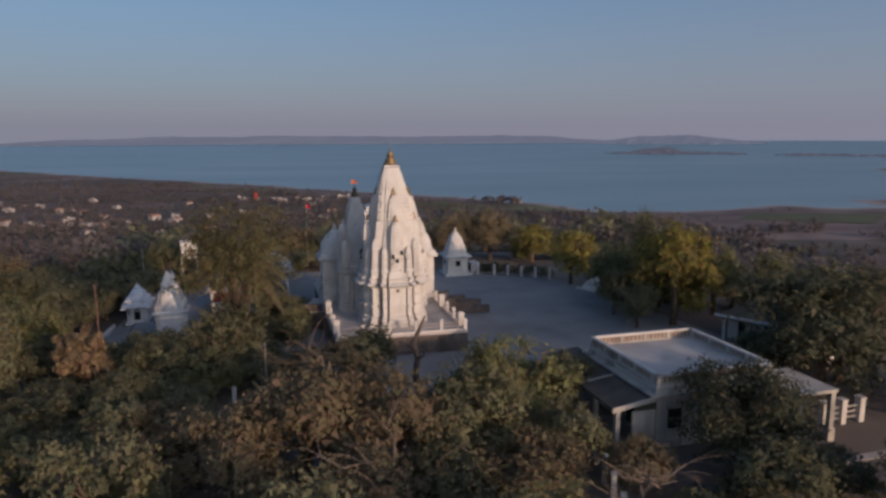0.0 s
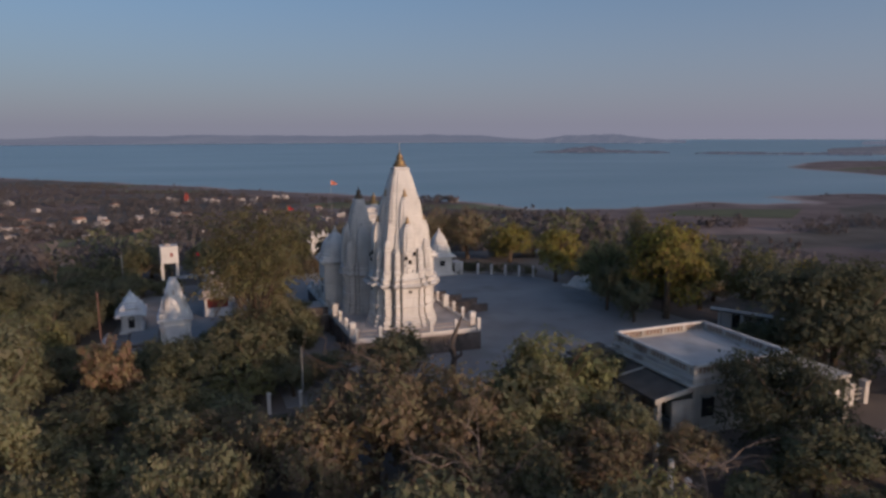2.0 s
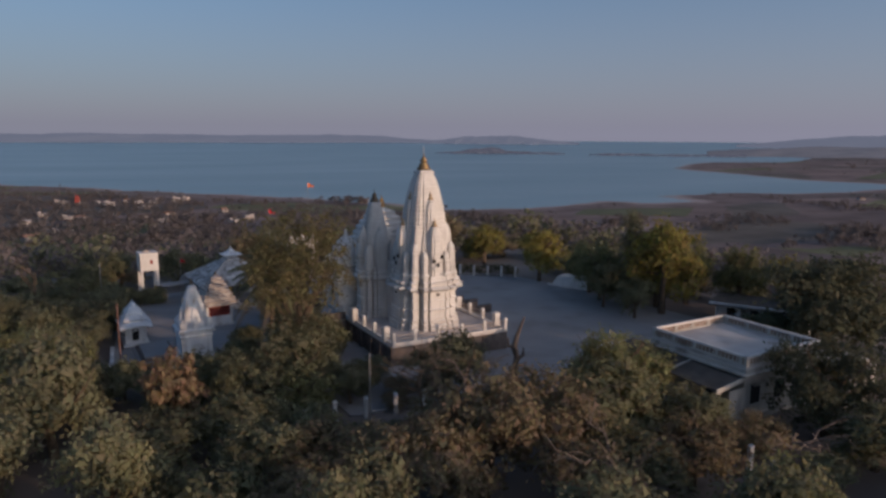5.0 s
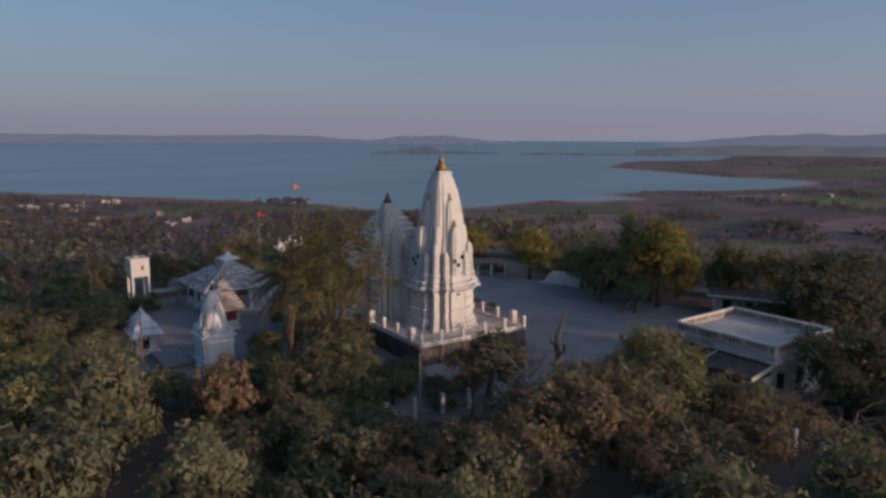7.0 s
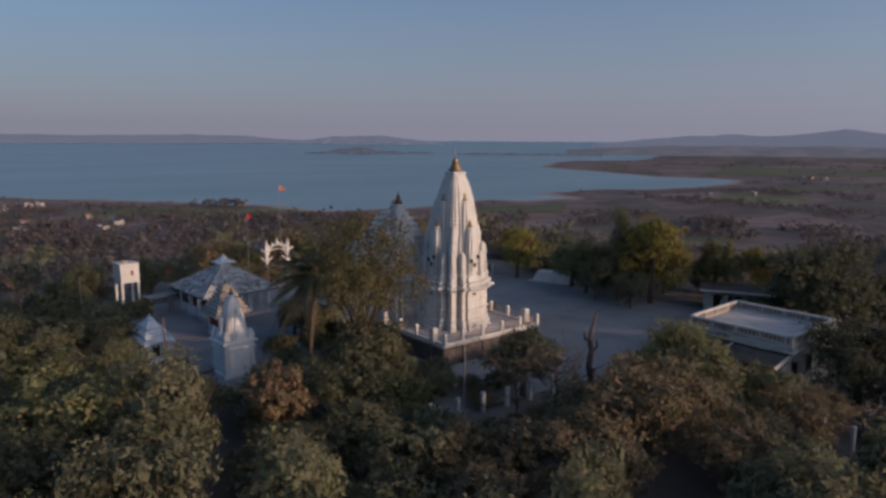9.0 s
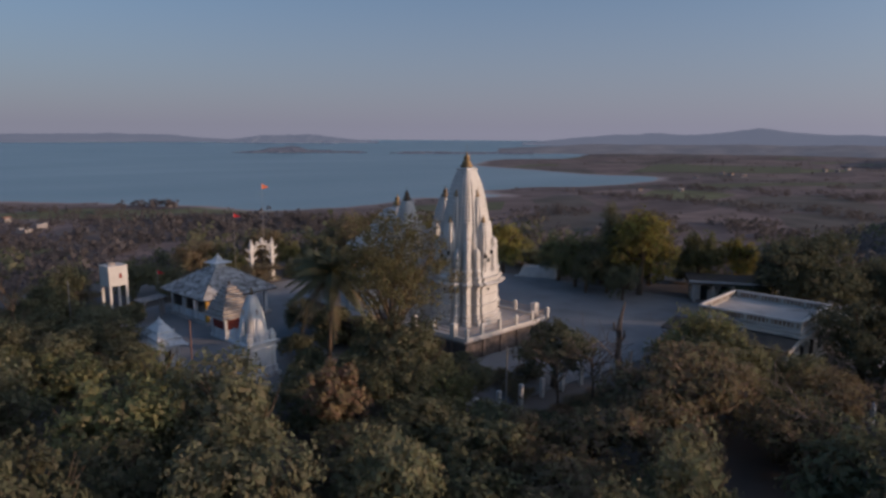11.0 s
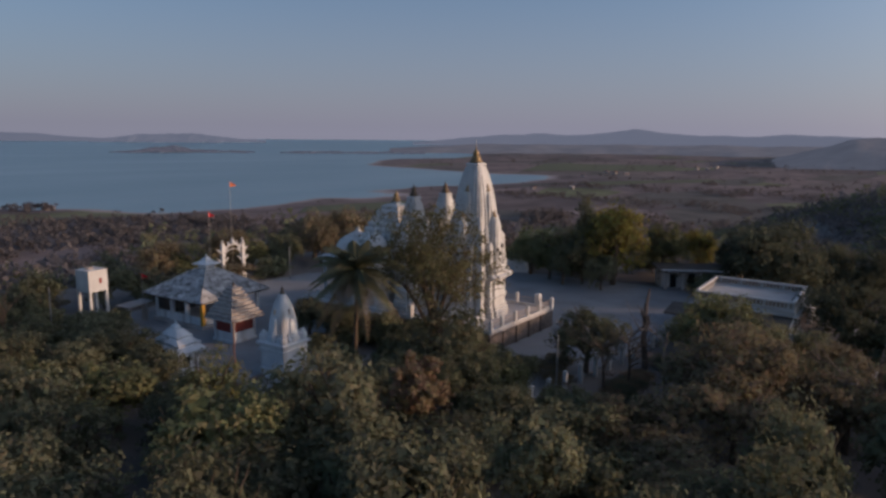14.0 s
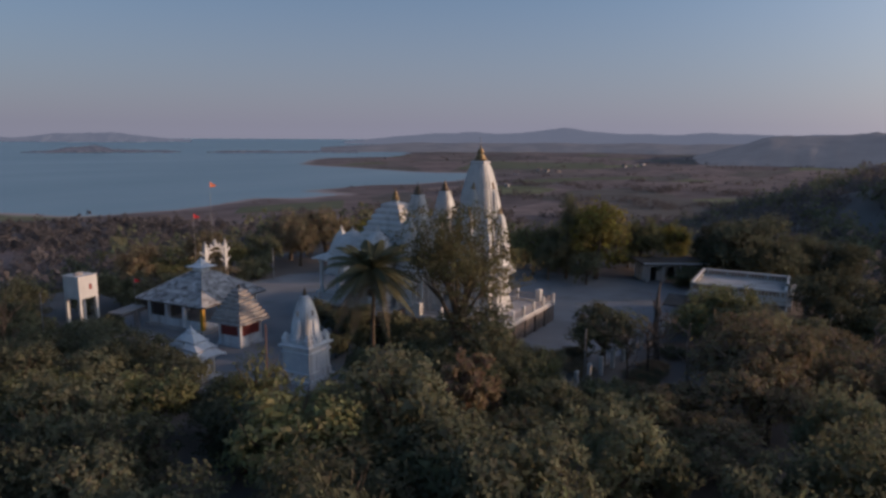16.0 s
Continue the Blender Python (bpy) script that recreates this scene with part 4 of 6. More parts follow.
# ---------------------------------------------------------------- small domed shrine with curved eaves
sb = thing("canopy_shrine", pose(-20.0, 84.8, 0, 0, 0, 6) @ Matrix.Diagonal((0.8, 1.3, 1, 1)), "small white canopy shrine with drooping eaves", "shrine")
part("plinth", Shape().box(-1.9, -1.9, -0.6, 1.9, 1.9, 0.0).box(-1.65, -1.65, 0.0, 1.65, 1.65, 0.3), SHRINE, sb)
part("cell", Shape().loft([square_ring(w, z) for z, w in ((0.3, 1.2), (0.5, 1.2), (0.52, 1.08), (2.0, 1.08), (2.05, 1.2), (2.3, 1.25))]), SHRINE, sb)
for k in range(4):
    part("niche", Shape().box(-0.42, -1.13, 0.45, 0.42, -1.06, 1.5).tube([(-0.42, -1.1, 1.5), (-0.25, -1.1, 1.75), (0, -1.1, 1.85), (0.25, -1.1, 1.75), (0.42, -1.1, 1.5)], [0.06] * 5, 5), VENT if k == 0 else BUFF, sb,
         "dark arched doorway" if k == 0 else "shallow arched niche", at=pose(0, 0, 0, 0, 0, 90 * k))
for x in (-1.25, 1.25):
    for y in (-1.25, 1.25):
        part("column", Shape().lathe([(0.3, 0.2), (0.5, 0.14), (1.9, 0.12), (2.2, 0.2)], (x, y), 10), SHRINE, sb)


def eave_ring(w, z, dip):
    """Square ring whose corners dip below the middles of its sides."""
    out = []
    for k in range(4):
        a = math.radians(90 * k)
        for u in (-1.0, -0.6, -0.25, 0.25, 0.6):
            x, y = w * u, -w * (1 + 0.05 * (1 - u * u))
            out.append((x * math.cos(a) - y * math.sin(a), x * math.sin(a) + y * math.cos(a), z - dip * abs(u) ** 2.5))
    return out


# three tiers of drooping eaves under a small melon cap
for z, w, h, dip in ((2.35, 2.0, 0.72, 0.34), (2.95, 1.5, 0.66, 0.26), (3.5, 1.0, 0.62, 0.18)):
    part("roof_tier", Shape().loft([eave_ring(w, z, dip), eave_ring(w * 1.03, z + 0.08, dip), eave_ring(w * 0.9, z + 0.2, dip * 0.6), eave_ring(w * 0.62, z + h * 0.75, dip * 0.2), eave_ring(w * 0.45, z + h, 0)]), SHRINE, sb,
         "drooping white canopy tier")
    for k in range(4):
        a = math.radians(45 + 90 * k)
        part("corner_knob", Shape().lathe([(z - dip + 0.08, 0.09), (z - dip + 0.2, 0.13), (z - dip + 0.34, 0.03)], (w * 1.38 * math.cos(a), w * 1.38 * math.sin(a)), 7), SHRINE, sb)
part("cap", Shape().lathe([(4.05, 0.42), (4.2, 0.5), (4.4, 0.36), (4.5, 0.2)], (0, 0), 12), SHRINE, sb)
finial(sb, 0, 0, 4.5, 0.14, 0.45, SHRINE)

# ---------------------------------------------------------------- shrine yard: low walls, steps
yard = thing("shrine_yard_wall", pose(0, 0, 0), "low whitewashed retaining wall round the shrine yard", "wall")
for ax, ay, bx, by in ((-22.2, 70, -22.2, 82), (-22.2, 70, -13, 68.3), (-13, 68.3, -5, 67.8)):
    ln, an = math.hypot(bx - ax, by - ay), math.degrees(math.atan2(by - ay, bx - ax))
    part("wall_run", Shape().box(0, -0.15, -1.8, ln, 0.15, 0.35).box(0, -0.2, 0.35, ln, 0.2, 0.43), SHRINE, yard, at=pose(ax, ay, 0, 0, 0, an))
dais = thing("stepped_dais", pose(-18.0, 79.0, 0, 0, 0, 6), "low stepped stone dais between the shrines", "dais")
for i, (w, d) in enumerate(((2.0, 3.2), (1.7, 2.9), (1.4, 2.6))):
    part("step", Shape().box(-w, -d, 0.0 + 0.2 * i, w, d, 0.2 * (i + 1)), PAVING if i != 1 else STONE, dais)

# ---------------------------------------------------------------- water tank on legs
tank = thing("water_tank", pose(-17.7, 107.4, 0, 0, 0, 10), "white concrete water tank on four legs", "water tank")
part("basin", Shape().box(-1.2, -1.2, 3.95, 1.2, 1.2, 6.4).box(-1.26, -1.26, 6.4, 1.26, 1.26, 6.5), WHITE, tank)
part("hatch", Shape().lathe([(6.5, 0.55), (6.62, 0.5), (6.76, 0.2)], (-0.2, 0.1), 12), BUFF, tank, "rusty round hatch")
for x in (-1.04, 1.04):
    for y in (-1.04, 1.04):
        part("leg", Shape().box(x - 0.15, y - 0.15, -1.0, x + 0.15, y + 0.15, 4.0), WHITE, tank)
part("painted_emblem", Shape().box(0.1, -1.215, 4.9, 0.45, -1.202, 5.5), RED, tank, "small red painted emblem")

# ---------------------------------------------------------------- ornate gateway
gate = thing("torana_gateway", pose(6.1, 114.5, 0, 0, 0, 3), "ornate carved white gateway arch with brackets", "gateway")
for x in (-1.8, 1.8):
    part("pillar", Shape().loft([square_ring(w * 0.85, z * 1.08, x, 0) for z, w in ((-0.6, .5), (0.1, .5), (0.15, .38), (1.0, .38), (1.05, .3), (3.2, .27), (3.25, .4), (3.4, .42), (3.45, .3), (4.6, .28),
                                                                      (4.65, .45), (4.85, .45), (4.9, .3), (5.4, .28), (5.45, .38), (5.6, .1))]), WHITE, gate)
    for z in (3.7, 5.1):
        for s in (-1, 1):
            part("bracket", Shape().tube([(x, 0, z - 0.35), (x + 0.45 * s, 0, z - 0.2), (x + 0.8 * s, 0, z + 0.1), (x + 0.95 * s, 0, z + 0.35)], [0.16, 0.14, 0.11, 0.06], 6), WHITE, gate)
    finial(gate, x, 0, 6.0, 0.25, 0.9, WHITE)
part("arch", Shape().tube([(1.8 * math.cos(a), 0, 4.5 + 1.35 * math.sin(a)) for a in np.linspace(0.05, math.pi - 0.05, 15)], [0.15] * 15, 6), WHITE, gate)
part("inner_arch", Shape().tube([(1.4 * math.cos(a), 0, 4.2 + 1.0 * math.sin(a)) for a in np.linspace(0.05, math.pi - 0.05, 13)], [0.08] * 13, 6), WHITE, gate)
for i in range(7):
    a = math.pi * (i + 0.5) / 7
    part("arch_crest", Shape().lathe([(0, .16), (.12, .2), (.3, .1), (.5, .02)], (0, 0), 8), WHITE, gate, at=pose(1.85 * math.cos(a), 0, 4.65 + 1.4 * math.sin(a)))
part("crown", Shape().lathe([(5.9, .3), (6.1, .42), (6.35, .3), (6.6, .2), (6.95, .03)], (0, 0), 10), WHITE, gate)

# ---------------------------------------------------------------- hostel with balustraded roof
hos = thing("flat_roofed_hostel", pose(25.9, 41.5, 0, 0, 0, 5), "single-storey cream building with balustraded flat roof", "building")
W, D = 10.1, 10.3
part("wall", Shape().box(0.35, 0.35, -1.2, W - 0.35, D - 0.35, 3.9), CREAM, hos)
part("plinth", Shape().box(0.05, 0.05, -1.4, W - 0.05, D - 0.05, -0.2), CREAM, hos)
part("cornice", Shape().box(-0.6, -0.45, 3.58, W + 0.45, D + 0.45, 3.72).box(-0.1, -0.1, 3.72, W + 0.1, D + 0.1, 4.05), CREAM, hos)
part("roof_slab", Shape().box(0.0, 0.0, 4.05, W, D, 4.32), ROOF_SLAB, hos, "stained pale concrete roof")
bal = Shape().lathe([(4.44, .1), (4.5, .1), (4.54, .06), (4.66, .1), (4.78, .06), (4.86, .05), (4.9, .1), (4.96, .1)], (0, 0), 6).mesh("baluster", CREAM)
for k, (ax, ay, bx, by) in enumerate(((0, 0, W, 0), (W, 0, W, D), (W, D, 0, D), (0, D, 0, 0))):
    ln, an = math.hypot(bx - ax, by - ay), math.degrees(math.atan2(by - ay, bx - ax))
    at0 = pose(ax, ay, 0, 0, 0, an)
    part("parapet_kerb", Shape().box(0, 0.02, 4.32, ln, 0.26, 4.44), CREAM, hos, at=at0)
    part("parapet_rail", Shape().box(0, 0, 4.96, ln, 0.28, 5.14), WHITE, hos, at=at0)
    part("parapet_panel", Shape().box(0.3, 0.11, 4.44, ln - 0.05, 0.17, 4.96), BROWN_PANEL, hos, at=at0)
    n = 26
    for i in range(n):
        if i % 6 == 0:
            part("parapet_pier", Shape().box(ln * i / n - 0.0, 0.0, 4.44, ln * i / n + 0.34, 0.28, 4.96), CREAM, hos, at=at0)
        else:
            part("baluster", bal, CREAM, hos, at=at0 @ pose(ln * (i + 0.4) / n, 0.14, 0))
for x in (1.3, 4.6, 7.6):
    win = part("window", Shape().box(x, 0.3, 0.7, x + 1.2, 0.37, 2.4), VENT, hos, "dark barred window")
    part("window_hood", Shape().box(x - 0.2, -0.15, 2.45, x + 1.4, 0.36, 2.55), CREAM, win)
    part("sill", Shape().box(x - 0.1, 0.2, 0.58, x + 1.3, 0.36, 0.69), CREAM, win)
door = part("door", Shape().box(0.3, 3.4, -0.2, 0.36, 4.5, 1.95), VENT, hos, "dark doorway under the veranda")
# veranda on the courtyard flank
ver = thing("veranda", pose(25.9, 41.5, 0, 0, 0, 5), "low veranda with mossy slab roof and square columns", "veranda")
part("floor", Shape().box(-3.2, -0.4, -1.4, 0.03, D, -0.35), PAVING, ver)
part("roof_slab", Shape().add([(-3.5, 0.0, 2.75), (-0.02, 0.0, 3.3), (-0.02, D + 2.4, 3.3), (-3.5, D + 2.4, 2.75), (-3.5, 0.0, 2.93), (-0.02, 0.0, 3.48), (-0.02, D + 2.4, 3.48), (-3.5, D + 2.4, 2.93)], [(3, 2, 1, 0), (4, 5, 6, 7), (0, 1, 5, 4), (1, 2, 6, 5), (2, 3, 7, 6), (3, 0, 4, 7)]), DARK_SLAB, ver, "dark mossy slab")
part("fascia", Shape().add([(-3.56, -0.1, 2.6), (-0.02, -0.1, 3.15), (-0.02, -0.01, 3.15), (-3.56, -0.01, 2.6), (-3.56, -0.1, 2.98), (-0.02, -0.1, 3.53), (-0.02, -0.01, 3.53), (-3.56, -0.01, 2.98)], [(3, 2, 1, 0), (4, 5, 6, 7), (0, 1, 5, 4), (1, 2, 6, 5), (2, 3, 7, 6), (3, 0, 4, 7)]), CREAM, ver)
part("roof_kerb", Shape().add([(-3.5, 5.2, 2.9), (-0.02, 5.2, 3.45), (-0.02, 5.4, 3.45), (-3.5, 5.4, 2.9), (-3.5, 5.2, 3.02), (-0.02, 5.2, 3.57), (-0.02, 5.4, 3.57), (-3.5, 5.4, 3.02)], [(3, 2, 1, 0), (4, 5, 6, 7), (0, 1, 5, 4), (1, 2, 6, 5), (2, 3, 7, 6), (3, 0, 4, 7)]), CREAM, ver)
for y in (0.15, 3.4, 6.8, 10.2):
    part("column", Shape().box(-3.15, y - 0.02, -0.35, -2.8, y + 0.33, 2.75).box(-3.25, y - 0.12, -0.35, -2.7, y + 0.43, 0.05), CREAM, ver)
part("side_wall", Shape().box(-1.9, -0.02, -0.35, -0.02, 0.16, 2.5), CREAM, ver)
part("low_wall", Shape().box(-3.1, 0.5, -0.35, -2.95, 6.8, 0.4), CREAM, ver)
# entrance porch and forecourt on the sunny flank
por = thing("entrance_porch", pose(25.9, 41.5, 0, 0, 0, 5), "sunlit flat-roofed porch with square pillars", "porch")
part("roof_slab", Shape().box(W + 0.4, -2.2, 3.1, W + 4.2, 3.0, 3.35), CREAM, por)
for x, y in ((W + 0.8, -2.0), (W + 3.8, -2.0), (W + 3.8, 2.6)):
    part("pillar", Shape().box(x - 0.2, y - 0.2, -1.2, x + 0.2, y + 0.2, 3.1).box(x - 0.3, y - 0.3, -1.2, x + 0.3, y + 0.3, 0.3), CREAM, por)
part("forecourt", Shape().box(W + 0.4, -5.2, -1.6, W + 9.0, 3.0, -0.9), FLOOR, por, "broken pale paving")
por_wall = thing("forecourt_wall", pose(25.9, 41.5, 0, 0, 0, 5), "low rail between whitewashed gate pillars", "wall")
for x in (W + 5.2, W + 7.0, W + 8.8):
    part("pillar", Shape().box(x - 0.24, -0.3, -0.9, x + 0.24, 0.3, 1.35).box(x - 0.3, -0.36, 1.35, x + 0.3, 0.36, 1.47), WHITE, por_wall)
for x in (W + 5.44, W + 7.24):
    for z in (-0.2, 0.25, 0.7):
        part("rail", Shape().box(x, -0.06, z, x + 1.32, 0.06, z + 0.12), CREAM, por_wall)

# ---------------------------------------------------------------- long low quarters
low = thing("low_quarters", pose(45.0, 63.2, 0, 0, 0, -56), "long low building with flat roof and pillared front", "building")
part("wall", Shape().box(0, 1.6, -0.6, 10.4, 6.0, 2.75), WHITE, low)
part("floor", Shape().box(-0.2, -0.2, -0.6, 10.6, 1.6, 0.1), PAVING, low)
part("roof_slab", Shape().box(-0.6, -0.7, 2.75, 11.0, 6.5, 2.95), DARK_SLAB, low)
part("parapet", Shape().box(-0.6, -0.7, 2.95, 11.0, -0.5, 3.2).box(10.8, -0.5, 2.95, 11.0, 6.5, 3.3), WHITE, low)
for i in range(5):
    x = 0.1 + 2.5 * i
    part("column", Shape().box(x, 0.0, 0.1, x + 0.32, 0.32, 2.75), WHITE, low)
for x in (1.2, 3.9, 6.4, 8.8):
    part("doorway", Shape().box(x, 1.55, 0.1, x + 0.9, 1.62, 2.15), VENT, low, "dark doorway")

# ---------------------------------------------------------------- whitewashed bank at the courtyard's edge
bank = thing("whitewashed_bank", pose(41.2, 88.4, 0, 0, 0, -62), "low sloping whitewashed bank under the trees", "bank")
part("slope", Shape().add([(-3.2, 0, -0.2), (3.4, 0, -0.2), (3.4, 3.0, -0.2), (-3.2, 3.0, -0.2), (-2.6, 1.2, 1.3), (2.6, 1.3, 1.5), (2.9, 3.0, 1.7), (-2.7, 3.0, 1.4)],
                          [(3, 2, 1, 0), (4, 5, 6, 7), (0, 1, 5, 4), (1, 2, 6, 5), (2, 3, 7, 6), (3, 0, 4, 7)]), WHITE, bank)
part("kerb", Shape().box(-3.5, -0.35, -0.2, 3.7, -0.02, 0.25), WHITE, bank)

# ---------------------------------------------------------------- boundary posts, poles, flags


def fence(name, pts, spacing, label, post_h=1.35, material=WHITE, rails=(0.5, 0.95)):
    f = thing(name, pose(0, 0, 0), label, "fence")
    me = Shape().box(-0.16, -0.16, -0.9, 0.16, 0.16, post_h).box(-0.2, -0.2, post_h, 0.2, 0.2, post_h + 0.12, 0.1).mesh("post", material)
    for (ax, ay), (bx, by) in zip(pts[:-1], pts[1:]):
        ln = math.hypot(bx - ax, by - ay)
        an = math.degrees(math.atan2(by - ay, bx - ax))
        k = max(1, round(ln / spacing))
        for i in range(k + 1):
            part("post", me, material, f, at=pose(ax + (bx - ax) * i / k, ay + (by - ay) * i / k, 0, 0, 0, an))
        for i in range(k):
            for z in rails:
                part("rail", Shape().box(ln * i / k + 0.16, -0.05, z, ln * (i + 1) / k - 0.16, 0.05, z + 0.1), CREAM, f, at=pose(ax, ay, 0, 0, 0, an))
    return f


fence("courtyard_fence", [(-8, 54.6), (10, 53.4), (22, 53.0)], 2.6, "row of leaning whitewashed posts along the edge", post_h=1.6, rails=())
fence("far_fence", [(22, 105), (30, 103.6), (37.6, 98.5)], 2.6, "row of whitewashed posts along the far edge", post_h=1.65, rails=(0.3,))
fence("veranda_fence", [(22.2, 47), (21.0, 40.5), (19.5, 33)], 2.8, "whitewashed stub posts beside a path", post_h=1.1, rails=())


def flagpole(x, y, top, material, cloth, label, z0=0.0, size=1.0):
    f = thing("flagpole", pose(x, y, 0), label, "flag")
    part("pole", Shape().lathe([(z0 - 1, 0.045), (top - 1, 0.025), (top + 0.5, 0.015)], (0, 0), 6), material, f)
    w = []
    n = 7
    for i in range(n):
        u = i / (n - 1)
        w.append([(0.04 + u * 1.0 * size, 0.12 * math.sin(u * 6), top - size * 0.4 * (1 - u * 0.9) - u * 0.25), (0.04 + u * 1.0 * size, 0.12 * math.sin(u * 6) + 0.02, top + size * 0.4 * (1 - u * 0.9) - u * 0.25)])
    co = [p for c in w for p in c]
    sh = Shape().add(co, [(2 * i, 2 * i + 2, 2 * i + 3, 2 * i + 1) for i in range(n - 1)])
    sh.add([(a, b + 0.015, c) for a, b, c in co], [(2 * i + 1, 2 * i + 3, 2 * i + 2, 2 * i) for i in range(n - 1)])
    part("cloth", sh, cloth, f)


flagpole(8.0, 117.5, 14.6, STEEL, FLAG_O, "tall thin pole with a saffron flag", size=1.1)
flagpole(0.2, 111.1, 11.1, STEEL, FLAG_R, "thin pole with a red flag", size=0.9)
flagpole(-13.6, 103.6, 5.6, STEEL, FLAG_R, "short pole with a small red pennant", size=0.7)
for x, y, top, mt, label in ((-21.3, 73.3, 7.1, DARKPOLE, "rusty red pole beside the shrines"), (-23.7, 104.0, 5.8, STEEL, "pale concrete pole on the slope"),
                             (-2.7, 53.6, 5.6, STEEL, "thin steel lamp pole"), (13.5, 110.5, 5.0, STEEL, "thin steel lamp pole in the yard")):
    p = thing("pole", pose(x, y, 0), label, "pole")
    part("shaft", Shape().lathe([(-1.2, 0.09), (top, 0.06), (top + 0.05, 0.02)], (0, 0), 8), mt, p)
lean = thing("bench_canopy", pose(-14.4, 104.0, 0, 0, 0, 20), "small flat canopy over a grey stand", "canopy")
part("canopy", Shape().loft([[(-2.0, -0.9, 2.2), (2.0, -0.9, 2.2), (2.0, 0.9, 2.3), (-2.0, 0.9, 2.3)], [(-2.0, -0.9, 2.3), (2.0, -0.9, 2.3), (2.0, 0.9, 2.4), (-2.0, 0.9, 2.4)]]), PAVING, lean)
for x in (-1.5, 1.5):
    part("support", Shape().box(x - 0.2, -0.3, -0.3, x + 0.2, 0.3, 2.22), PAVING, lean)

# ---------------------------------------------------------------- trees
def ground_z(x, y):
    return float(height(np.array([x]), np.array([y]))[0])


def leaf_cloud(rs, centres, radius, per, size, squash=0.8, up=False):
    """Small pointed leaf blades scattered through clumps: vertices and faces."""
    c = np.repeat(centres, per, 0)
    n = len(c)
    d = rs.normal(size=(n, 3))
    d /= np.linalg.norm(d, axis=1)[:, None]
    r = np.repeat(np.broadcast_to(radius, len(centres)), per)[:, None] * rs.rand(n, 1) ** 0.4
    p = c + d * r * np.array([1, 1, squash])
    out = c - centres.mean(0)
    if up:
        out = d * np.array([1, 1, 0.4]) + np.array([0, 0, 0.8])
    out /= np.linalg.norm(out, axis=1)[:, None] + 1e-6
    nor = out * 0.55 + d * 0.35 + rs.normal(size=(n, 3)) * 0.5 + np.array([0, 0, 0.25])
    nor /= np.linalg.norm(nor, axis=1)[:, None]
    t = np.cross(nor, rs.normal(size=(n, 3)))
    t /= np.linalg.norm(t, axis=1)[:, None]
    b = np.cross(nor, t)
    s = size * (0.6 + 0.8 * rs.rand(n, 1))
    blade = np.stack([p - t * s * 0.7 - b * s * 0.6, p - t * s * 0.7 + b * s * 0.6, p + t * s * 1.05], 1)
    return blade.reshape(-1, 3), np.arange(n * 3).reshape(n, 3)


def crown_centres(rs, rx, rz, zc, lobes, clumps):
    """Clump centres over several lobes, so that the outline is uneven."""
    out, rad = [], []
    lobe = []
    for i in range(lobes):
        a = 2 * math.pi * (i + rs.rand() * 0.7) / lobes
        f = 0.3 + 0.44 * rs.rand()
        lobe.append((f * rx * math.cos(a), f * rx * math.sin(a), zc + rz * (rs.rand() * 0.9 - 0.5), rx * (0.28 + 0.26 * rs.rand())))
    lobe.append((0, 0, zc + rz * 0.3, rx * 0.55))
    for i in range(clumps):
        x, y, z, r = lobe[rs.randint(len(lobe))]
        d = rs.normal(size=3)
        d /= np.linalg.norm(d)
        d[2] = d[2] if rs.rand() < 0.62 else abs(d[2])
        k = r * (0.65 + 0.4 * rs.rand())
        out.append((x + d[0] * k, y + d[1] * k, z + d[2] * k * rz / rx))
        rad.append(rx * (0.1 + 0.13 * rs.rand()))
    return np.array(out), np.array(rad)


def limbs(rs, h, rx, zc, trunk_r, count, lean=0.06):
    """A tapered trunk that forks into crooked limbs."""
    sh = Shape()
    fork = h * (0.25 + 0.12 * rs.rand())
    lx, ly = rs.normal(size=2) * lean * h
    sh.tube([(0, 0, -0.8), (0.1 * lx, 0.1 * ly, fork * 0.5), (0.4 * lx, 0.4 * ly, fork), (lx, ly, zc)], [trunk_r * 1.3, trunk_r, trunk_r * 0.8, trunk_r * 0.3], 8)
    for i in range(count):
        a = 2 * math.pi * (i + rs.rand() * 0.6) / count
        rr = rx * (0.5 + 0.35 * rs.rand())
        z1 = zc + (h - zc) * (rs.rand() * 0.9 - 0.3)
        s = fork * (0.8 + 0.5 * rs.rand())
        p0 = (0.4 * lx, 0.4 * ly, s)
        mid = (rr * 0.45 * math.cos(a) + rs.normal() * 0.2, rr * 0.45 * math.sin(a) + rs.normal() * 0.2, s + (z1 - s) * 0.6)
        end = (rr * math.cos(a), rr * math.sin(a), z1)
        sh.tube([p0, mid, end], [trunk_r * 0.5, trunk_r * 0.32, trunk_r * 0.08], 5)
        for j in range(2):
            b = a + rs.normal() * 0.7
            sh.tube([mid, (mid[0] + 0.3 * rr * math.cos(b), mid[1] + 0.3 * rr * math.sin(b), mid[2] + 0.25 * (h - zc)),
                     (mid[0] + 0.5 * rr * math.cos(b), mid[1] + 0.5 * rr * math.sin(b), mid[2] + 0.55 * (h - zc))], [trunk_r * 0.25, trunk_r * 0.15, trunk_r * 0.04], 4)
    return sh


